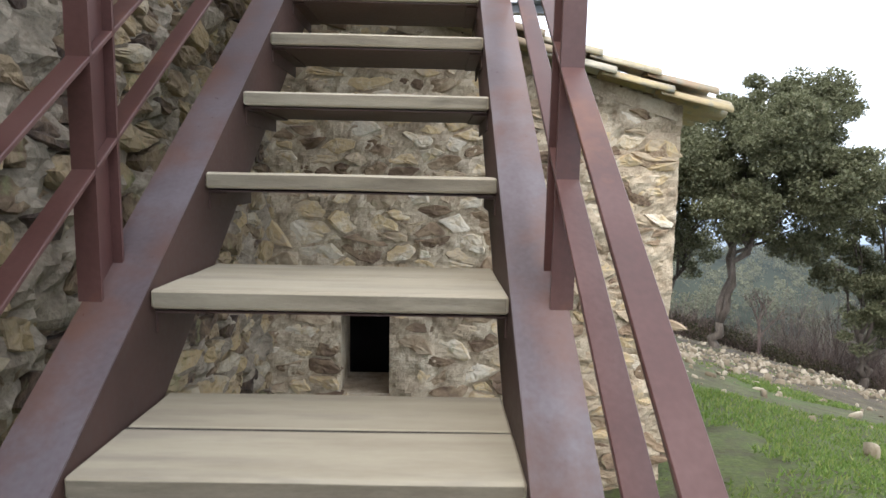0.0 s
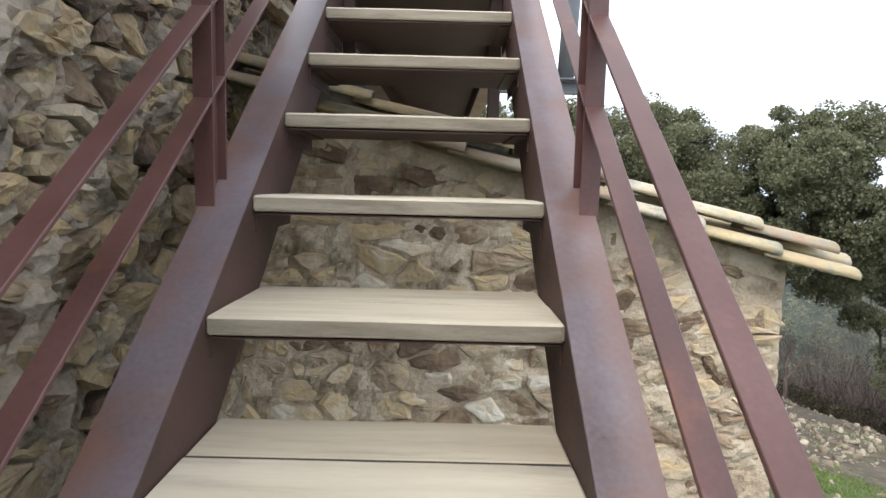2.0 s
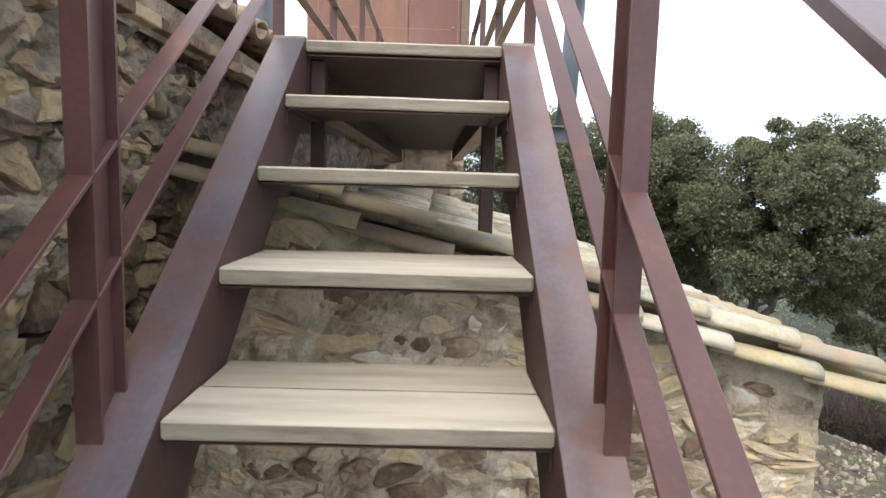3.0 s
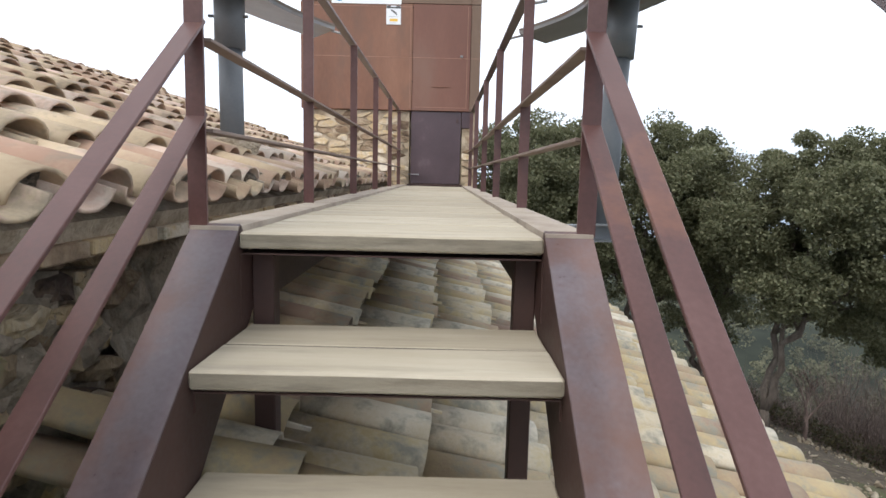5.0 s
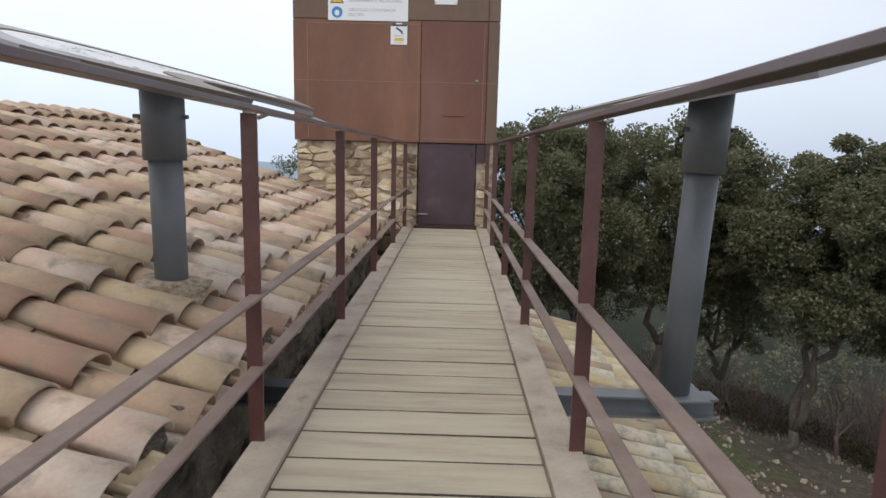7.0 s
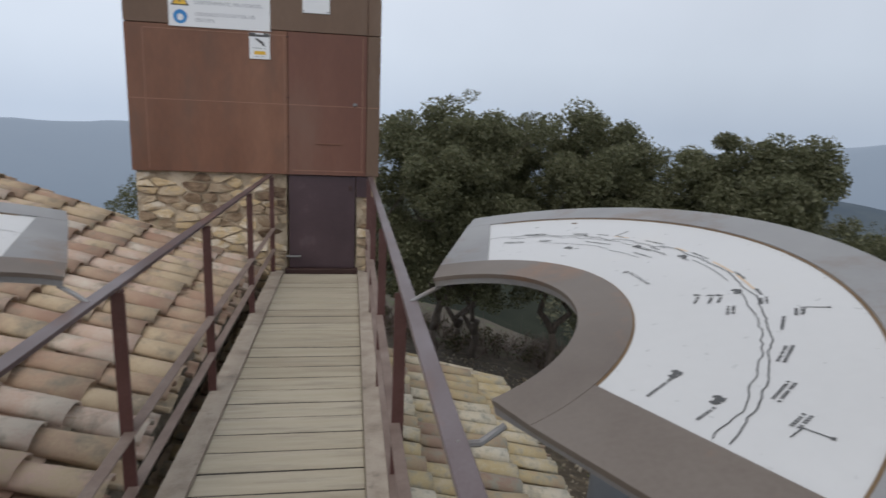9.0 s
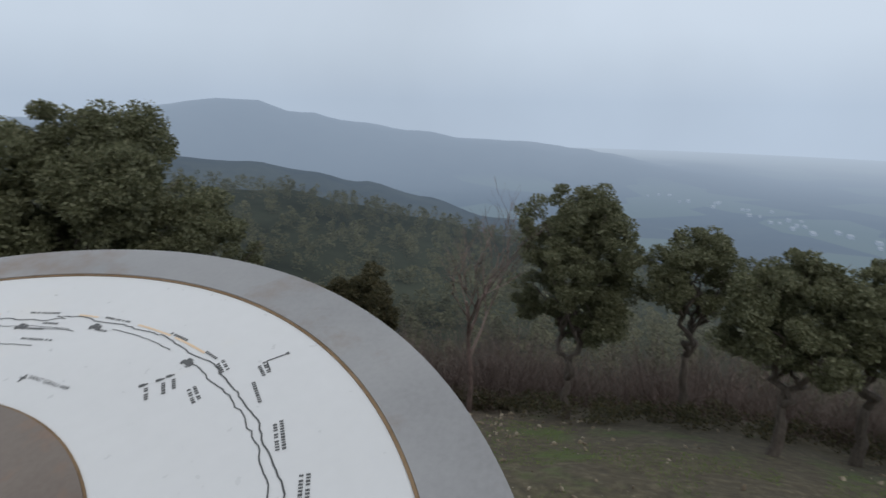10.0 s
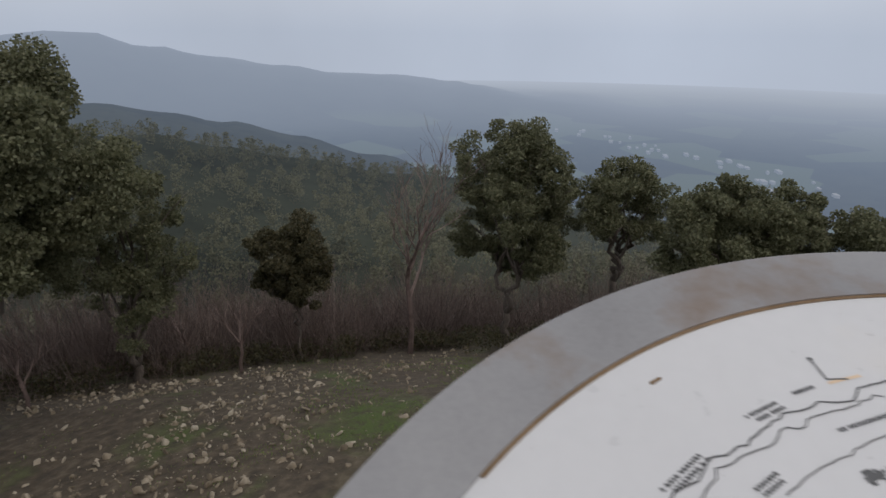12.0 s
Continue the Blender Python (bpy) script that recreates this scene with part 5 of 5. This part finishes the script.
part("latch", box(-0.38, -0.22, TY + 0.0, TY + 0.03, 0.155, 0.172, 0.003), M_ZINC, door, "bare steel latch")
part("threshold", box(-0.39, 0.40, TY - 0.02, TY + 0.10, -0.03, 0.026, 0.003), M_DARKSTEEL_SHADE, door)


def face_on(x, z, y=TY - 0.004):
    return Matrix.Translation((x, y, z)) @ Matrix.Rotation(radians(90), 4, "X")


warn = thing("warning_sign", "white safety notice with yellow warning triangle and blue roundel", "sign")
part("plate", box(-1.475, -0.505, TY - 0.009, TY - 0.001, 2.495, 3.16, 0.002), M_WHITE, warn)


def flat_poly(pts, mat, name, parent, at, thick=0.0008):
    """A thin plate of that outline."""
    bm = bmesh.new()
    lo, hi = [bm.verts.new((x, y, 0)) for x, y in pts], [bm.verts.new((x, y, thick)) for x, y in pts]
    n = len(pts)
    bm.faces.new(lo[::-1])
    bm.faces.new(hi)
    for k in range(n):
        bm.faces.new((lo[k], lo[(k + 1) % n], hi[(k + 1) % n], hi[k]))
    bmesh.ops.recalc_face_normals(bm, faces=bm.faces)
    return part(name, bm, mat, parent, at=at)


fy = TY - 0.0102
tri = lambda r: [(-r, -r * 0.75), (r, -r * 0.75), (0, r)]
flat_poly(tri(0.085), M_INK, "triangle_edge", warn, face_on(-1.365, 2.755, fy))
flat_poly(tri(0.066), M_YELLOW, "triangle", warn, face_on(-1.365, 2.752, fy - 0.0012))
flat_poly([(-0.006, -0.03), (0.006, -0.03), (0.009, 0.035), (-0.009, 0.035)], M_INK, "exclamation_mark", warn, face_on(-1.365, 2.752, fy - 0.0024))
flat_poly([(0.066 * math.cos(k * math.pi / 12), 0.066 * math.sin(k * math.pi / 12)) for k in range(24)], M_BLUE, "roundel", warn, face_on(-1.365, 2.588, fy))
flat_poly([(0.030 * math.cos(k * math.pi / 6), 0.034 * math.sin(k * math.pi / 6)) for k in range(12)], M_WHITE, "helmet_mark", warn, face_on(-1.365, 2.582, fy - 0.0012))
for txt, z in (("ALTRES PERILLS:", 2.785), ("DESPRENIMENTS, RELLISCADES...", 2.725), ("OBLIGACI\u00d3 D'UTILITZACI\u00d3", 2.618), ("DELS EPIs", 2.562)):
    me = writing(txt, 0.046, M_GREYPRINT)
    xs = [v.co.x for v in me.vertices]
    part("lettering", me, None, warn, at=face_on(-1.225 - min(xs), z, fy))
cctv = thing("camera_sign", "small white camera-surveillance notice with a yellow patch", "sign")
part("plate", box(-0.714, -0.512, TY - 0.009, TY - 0.001, 2.225, 2.478, 0.002), M_WHITE, cctv)
part("header", box(-0.712, -0.514, TY - 0.011, TY - 0.009, 2.440, 2.476), M_INK, cctv)
part("logo_patch", box(-0.650, -0.575, TY - 0.012, TY - 0.011, 2.462, 2.478), M_WHITE, cctv)
flat_poly([(-0.045, 0.03), (-0.03, 0.045), (0.04, 0.0), (0.028, -0.022)], M_INK, "camera_picture", cctv, face_on(-0.61, 2.385, fy))
flat_poly([(0.01, -0.01), (0.03, -0.01), (0.045, -0.035), (0.02, -0.035)], M_INK, "camera_picture", cctv, face_on(-0.60, 2.385, fy))
part("yellow_patch", box(-0.665, -0.555, TY - 0.0115, TY - 0.009, 2.268, 2.302), M_YELLOW, cctv)
part("small_print", label_bars(1, 0.13, 0.009, rnd), M_GREYPRINT, cctv, at=face_on(-0.613, 2.325, fy))
part("small_print", label_bars(1, 0.12, 0.007, rnd), M_GREYPRINT, cctv, at=face_on(-0.613, 2.245, fy))
plate = thing("blank_plate", "plain white metal plate fixed to the tower", "sign")
part("plate", box(-0.187, 0.086, TY - 0.009, TY - 0.001, 2.70, 3.06, 0.002), M_WHITE, plate)
for x in (-0.172, 0.070):
    part("screw", box(x - 0.006, x + 0.006, TY - 0.011, TY - 0.009, 2.712, 2.724, 0.002), M_DARKSTEEL_SHADE, plate)


# ---- trees ----
def limb_path(a, b, rng, wob, n=6):
    a, b = Vector(a), Vector(b)
    pts = []
    for k in range(n + 1):
        t = k / n
        p = a.lerp(b, t)
        p += Vector((rng.uniform(-1, 1), rng.uniform(-1, 1), rng.uniform(-0.5, 0.5))) * wob * math.sin(math.pi * t)
        pts.append(p)
    return pts


def leaf_cloud(centres, radii, per, size, rg):
    """Small folded leaves scattered in clumps: corners and triangles."""
    n = len(centres) * per
    c = np.repeat(np.asarray(centres), per, 0)
    r = np.repeat(np.asarray(radii), per)
    d = rg.normal(size=(n, 3))
    d /= np.linalg.norm(d, axis=1)[:, None]
    p = c + d * (r * rg.uniform(0.25, 1.0, n) ** 0.6)[:, None] * np.array([1.0, 1.0, 0.75])
    ax = rg.normal(size=(n, 3)) + d * 0.9
    ax /= np.linalg.norm(ax, axis=1)[:, None]
    sd = np.cross(ax, rg.normal(size=(n, 3)))
    sd /= np.linalg.norm(sd, axis=1)[:, None]
    nm = np.cross(ax, sd)
    L = (size * rg.uniform(0.6, 1.3, n))[:, None]
    v = np.stack([p - ax * L * 0.5, p + sd * L * 0.36 + nm * L * 0.08, p + ax * L * 0.5, p - sd * L * 0.36 + nm * L * 0.08], 1).reshape(-1, 3)
    i = np.arange(n)[:, None] * 4
    f = np.concatenate([i + np.array([[0, 1, 2]]), i + np.array([[0, 2, 3]])])
    return v, f


def oak(x, y, top, width, low, lean=(0, 0), seed=1, per=90, clumps=70, label="evergreen holm oak with a dense olive-green crown", leaf=None, size=0.115, trunk_r=0.16, fork_at=0.75):
    """top: height of the crown's top; low: height of its underside; both above sea of the plan."""
    rng, rg = random.Random(seed), np.random.default_rng(seed)
    z0 = ground_z(x, y)
    t = thing("tree", label, "tree", at=Matrix.Translation((x, y, z0 - 0.1)))
    h, lo = top - z0, low - z0
    cz, rz = (h + lo) / 2, (h - lo) / 2
    bm = bmesh.new()
    fork = Vector((lean[0] * 0.12, lean[1] * 0.12, max(lo * fork_at, 0.7)))
    tube(limb_path((0, 0, -0.2), fork, rng, 0.12), [trunk_r * (1.25 - 0.5 * k / 6) for k in range(7)], 9, bm)
    lobes = []
    nl = 9
    for k in range(nl):
        a = 2 * math.pi * (k * 0.618 + rng.uniform(-0.06, 0.06))
        e = -0.95 + 1.9 * (k + 0.5) / nl
        q = math.sqrt(max(1 - min(abs(e), 0.98) ** 2, 0.05))
        lobes.append((Vector((lean[0] + math.cos(a) * q * width * 0.30, lean[1] + math.sin(a) * q * width * 0.30, cz + rz * 0.62 * e)), rng.uniform(0.55, 0.8)))
    lobes.append((Vector((lean[0], lean[1], cz + rz * 0.5)), 0.8))
    mains = [limb_path(fork, Vector((lean[0] * 0.75 + math.cos(a) * width * 0.13, lean[1] * 0.75 + math.sin(a) * width * 0.13, lo + rz * 0.35)), rng, 0.3)
             for a in (seed * 1.7, seed * 1.7 + 2.6)]
    for pts in mains:
        tube(pts, [trunk_r * 0.8 * (1 - 0.45 * k / 6) for k in range(7)], 7, bm)
    for i, (c, s) in enumerate(lobes):
        pts = limb_path(mains[i % 2][4 + i % 3], c, rng, 0.25)
        tube(pts, [trunk_r * 0.42 * (1 - 0.85 * k / 6) for k in range(7)], 6, bm)
        for j in range(3):
            st_ = pts[3 + j % 3]
            tip = c + Vector((rng.uniform(-1, 1), rng.uniform(-1, 1), rng.uniform(-0.6, 0.9))) * width * 0.2
            tube(limb_path(st_, tip, rng, 0.1, 4), [trunk_r * 0.2 * (1 - 0.8 * k / 4) for k in range(5)], 5, bm)
    part("trunk", bm, M_BARK, t, smooth=True)
    cen, rad = [], []
    while len(cen) < int(clumps * 1.5):
        c, s = rng.choice(lobes)
        d = Vector((rng.gauss(0, 1), rng.gauss(0, 1), rng.gauss(0, 1))).normalized()
        p = c + Vector((d.x * width * 0.24 * s, d.y * width * 0.24 * s, d.z * max(rz * 0.42, width * 0.17) * s)) * rng.uniform(0.6, 1.25)
        if lo + rng.uniform(-0.1, 1.0) < p.z < h + 0.2:
            cen.append(tuple(p))
            rad.append(rng.uniform(0.06, 0.13) * width * 0.50 + 0.12)
    v, f = leaf_cloud(cen, rad, int(per * 1.45), size * 0.86, rg)
    part("crown", big_mesh("crown", v, f, leaf or M_LEAF), None, t)
    return t


oak(9.7, 15.6, 2.2, 6.7, -4.7, (1.45, 0.3), 1, 200, 330, "evergreen holm oak with a leaning forked trunk", fork_at=0.35)
oak(15.4, 16.2, -0.2, 4.8, -8.2, (0, 0), 17, 150, 150)
oak(7.4, 19.8, 2.7, 7.6, -4.6, (0, 0), 2, 170, 300)
oak(3.0, 18.8, 2.6, 7.2, -4.2, (0, 0), 3, 170, 280)
oak(5.2, 22.5, 2.7, 7.0, -6.0, (0, 0), 16, 90, 170)
oak(4.9, 24.5, 3.2, 6.2, -6.5, (0, 0), 5, 90, 110)
oak(-0.8, 24.0, 2.9, 6.5, -6.5, (0, 0), 6, 80, 100)
oak(-6.5, 26.0, 1.9, 6.0, -6.5, (0, 0), 7, 80, 90)
oak(10.0, 20.5, 1.7, 6.0, -6.4, (0, 0), 15, 100, 170)
oak(21.2, 4.6, -0.35, 4.9, -7.5, (0.2, -0.1), 8, 190, 190, label="tall evergreen oak with a pale-flecked rounded crown")
oak(22.9, 0.6, -2.1, 4.6, -6.2, (0, 0), 9, 120, 110)
oak(18.5, -2.0, -1.75, 4.4, -5.8, (0, 0), 10, 180, 150)
oak(20.0, -4.4, -2.2, 3.4, -6.0, (0, 0), 11, 150, 90)
oak(19.0, -7.4, -2.7, 4.8, -5.2, (0, 0), 12, 160, 130)
oak(19.4, 12.3, -4.2, 3.5, -8.0, (0, 0), 13, 190, 110, "small round evergreen shrub-tree with dark foliage", M_LEAF_DARK, 0.11, 0.07)


def bare_tree(x, y, h, seed, spread=0.30, name="bare_tree", label="leafless grey-brown tree with fine upright twigs", r=0.07, depth=4):
    rng = random.Random(seed)
    t = thing(name, label, "tree", at=Matrix.Translation((x, y, ground_z(x, y) - 0.1)))
    bm, tw = bmesh.new(), bmesh.new()

    def grow(a, d, length, rad, lev):
        b = a + d * length
        tube(limb_path(a, b, rng, length * 0.05, 3), [rad, rad * 0.88, rad * 0.76, rad * 0.62], 6 if lev < 2 else 4, bm if lev < 2 else tw)
        if lev >= depth:
            return
        for k in range(3 if lev else 4):
            dd = (d + Vector((rng.uniform(-1, 1), rng.uniform(-1, 1), rng.uniform(-0.1, 0.6))) * spread * 1.5).normalized()
            grow(a.lerp(b, rng.uniform(0.55, 1.0)), dd, length * rng.uniform(0.55, 0.8), rad * 0.52, lev + 1)
    grow(Vector((0, 0, 0)), Vector((rng.uniform(-0.1, 0.1), rng.uniform(-0.1, 0.1), 1)).normalized(), h * 0.38, r, 0)
    part("trunk", bm, M_TWIG, t)
    part("branching", tw, M_TWIG, t)
    return t


bare_tree(20.8, 8.3, 9.4, 3, 0.40, r=0.12, depth=5)
bare_tree(17.0, 13.4, 3.6, 4, 0.4)
bare_tree(12.0, 17.0, 3.2, 5, 0.5)
bare_tree(20.5, 14.5, 3.6, 6, 0.45, r=0.04)
bare_tree(18.0, 16.0, 4.0, 8, 0.4)


# ---- brush, grass, stones ----
def brush(name, label, spots, rg, stems, height, mat, thick=0.012):
    vs, fs = [], []
    n = len(spots) * stems
    base = np.repeat(np.asarray(spots), stems, 0) + np.c_[rg.normal(size=(n, 2)) * 0.45, np.zeros(n)]
    d = np.c_[rg.normal(size=(n, 2)) * 0.42, np.ones(n)]
    d /= np.linalg.norm(d, axis=1)[:, None]
    L = (height * rg.uniform(0.35, 1.1, n) * np.repeat(rg.uniform(0.3, 1.45, len(spots)), stems))[:, None]
    mid = base + d * L * 0.5 + rg.normal(size=(n, 3)) * 0.06
    tip = base + d * L + rg.normal(size=(n, 3)) * 0.16
    s = np.cross(d, rg.normal(size=(n, 3)))
    s /= np.linalg.norm(s, axis=1)[:, None]
    w = thick
    v = np.stack([base - s * w, base + s * w, mid + s * w * 0.7, mid - s * w * 0.7, tip], 1)
    i = np.arange(n)[:, None] * 5
    f = np.concatenate([i + np.array([[0, 1, 2]]), i + np.array([[0, 2, 3]]), i + np.array([[3, 2, 4]])])
    # side twigs
    k = 3
    o = np.repeat(mid, k, 0)
    td = np.repeat(d, k, 0) * 0.5 + rg.normal(size=(n * k, 3)) * 0.5
    te = o + td * np.repeat(L, k, 0) * 0.32
    ts = np.repeat(s, k, 0) * w * 0.5
    v2 = np.stack([o - ts, o + ts, te], 1).reshape(-1, 3)
    f2 = np.arange(n * k * 3).reshape(-1, 3) + n * 5
    ob = new(name, big_mesh(name, np.concatenate([v.reshape(-1, 3), v2]), np.concatenate([f, f2]), mat))
    return tagged(ob, label, "shrubs", kind="stuff")


rg = np.random.default_rng(3)
rng = random.Random(8)


def spots_between(n, r0, r1, p0, p1):
    res = []
    for _ in range(n):
        r, p = rng.uniform(r0, r1), radians(rng.uniform(p0, p1))
        r += 1.2 * noise.noise((p * 9, 3.0, 1.0)) + 0.6 * noise.noise((p * 31, 5.0, 1.0))
        x, y = r * math.sin(p), r * math.cos(p)
        res.append((x, y, ground_z(x, y) - 0.05))
    return res


brush("bare_brush", "tangle of leafless reddish-brown brushwood along the clearing's edge", spots_between(420, 23.2, 35, 36, 72) + spots_between(340, 23.5, 35, 70, 125), rg, 30, 3.9, M_BRUSH, 0.010)
brush("dry_brush", "grey-brown dry brushwood under the oaks", spots_between(110, 23.5, 29, -12, 24) + spots_between(110, 22.5, 29, 24, 40), rg, 24, 1.5, M_TWIG)
low = spots_between(130, 22.5, 28, -14, 24) + spots_between(110, 22.0, 27, 24, 40) + spots_between(170, 22.6, 24.8, 38, 74) + spots_between(190, 20.5, 25.0, 74, 125)
v, f = leaf_cloud([(x, y, z + 0.25 + rng.uniform(0, 0.5)) for x, y, z in low], [rng.uniform(0.25, 0.6) for _ in low], 80, 0.10, rg)
tagged(new("undergrowth", big_mesh("undergrowth", v, f, M_LEAF_DARK)), "dark low evergreen undergrowth", "shrubs", kind="stuff")
# grass blades on the clearing
pts = []
while len(pts) < 90000:
    if rng.random() < 0.5:
        x, y = rng.uniform(1.85, 9), rng.uniform(-4, 6)
    else:
        x, y = rng.uniform(3, 19.5), rng.uniform(-10, 9 if rng.random() < 0.7 else 15)
    k = noise.fractal((x * 0.3, y * 0.3, 4.0), 0.9, 2.0, 4) + (0.38 - 0.4 * smooth_step(8, 12, x) if y < 3.5 else -0.02)
    if k > 0.02:
        pts.append((x, y, ground_z(x, y)))
n = len(pts)
b = np.asarray(pts)
a = rg.uniform(0, 6.28, n)
s = np.c_[np.cos(a), np.sin(a), np.zeros(n)] * 0.008
tip = b + np.c_[rg.normal(size=(n, 2)) * 0.025, rg.uniform(0.015, 0.065, n)]
tagged(new("grass", big_mesh("grass", np.stack([b - s, b + s, tip], 1).reshape(-1, 3), np.arange(n * 3).reshape(-1, 3), M_GRASS)), "short green winter grass in patches", "grass", kind="stuff")
# loose stones
sv, sf = [], []
peb = stone_mesh("peb", 50, M_PEBBLE, 0.35)
pv = np.array([q.co for q in peb.vertices])
pf = np.array([list(q.vertices) for q in peb.polygons])
for k in range(19000):
    r, p = 4.0 + 18.5 * rng.random() ** 0.75, radians(rng.uniform(10, 120))
    x, y = r * math.sin(p), r * math.cos(p)
    if x < 2.2:
        continue
    if noise.noise((x * 0.25, y * 0.25, 7.0)) < -0.15 and rng.random() < 0.8:
        continue
    sz = 0.014 + 0.075 * rng.random() ** 4.5
    if rng.random() < 0.95 - 0.9 * smooth_step(3.0, 12.0, y + 2.5 * noise.noise((x * 0.4, y * 0.4, 2.0))):
        continue
    m = Matrix.Translation((x, y, ground_z(x, y) + sz * 0.2)) @ Euler((rng.random() * 6, rng.random() * 6, rng.random() * 6)).to_matrix().to_4x4() @ Matrix.Diagonal((sz * 1.4, sz, sz * 0.45, 1))
    ma = np.array(m)
    sf.append(pf + len(sv) * len(pv))
    sv.append(pv @ ma[:3, :3].T + ma[:3, 3])
tagged(new("loose_stones", big_mesh("loose_stones", np.concatenate(sv), np.concatenate(sf), M_PEBBLE)), "scattered pale field stones", "stones", kind="stuff")
bpy.data.meshes.remove(peb)

# ---- woods on the far slopes ----
def woods(n, r0, r1, p0, p1, size, seed):
    rg = np.random.default_rng(seed)
    rr = random.Random(seed)
    cen, rad = [], []
    for _ in range(n):
        r, p = r0 + (r1 - r0) * rr.random(), radians(rr.uniform(p0, p1))
        x, y = r * math.sin(p), r * math.cos(p)
        z = land_z(x, y)
        s = size * rr.uniform(0.6, 1.3)
        for j in range(3):
            cen.append((x + rr.uniform(-0.3, 0.3) * s, y + rr.uniform(-0.3, 0.3) * s, z + s * (0.35 + 0.4 * j)))
            rad.append(s * (0.62 - 0.16 * j))
    return leaf_cloud(cen, rad, 55, size * 0.14, rg)


va, fa = woods(2100, 64, 260, 20, 120, 2.6, 1)
vb, fb = woods(300, 64, 200, -60, 20, 2.6, 2)
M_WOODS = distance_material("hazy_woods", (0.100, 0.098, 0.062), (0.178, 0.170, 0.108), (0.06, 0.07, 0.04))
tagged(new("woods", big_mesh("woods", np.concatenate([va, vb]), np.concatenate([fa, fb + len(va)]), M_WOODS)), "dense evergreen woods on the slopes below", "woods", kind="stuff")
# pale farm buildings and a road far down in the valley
# these walls carry the same painted haze glow
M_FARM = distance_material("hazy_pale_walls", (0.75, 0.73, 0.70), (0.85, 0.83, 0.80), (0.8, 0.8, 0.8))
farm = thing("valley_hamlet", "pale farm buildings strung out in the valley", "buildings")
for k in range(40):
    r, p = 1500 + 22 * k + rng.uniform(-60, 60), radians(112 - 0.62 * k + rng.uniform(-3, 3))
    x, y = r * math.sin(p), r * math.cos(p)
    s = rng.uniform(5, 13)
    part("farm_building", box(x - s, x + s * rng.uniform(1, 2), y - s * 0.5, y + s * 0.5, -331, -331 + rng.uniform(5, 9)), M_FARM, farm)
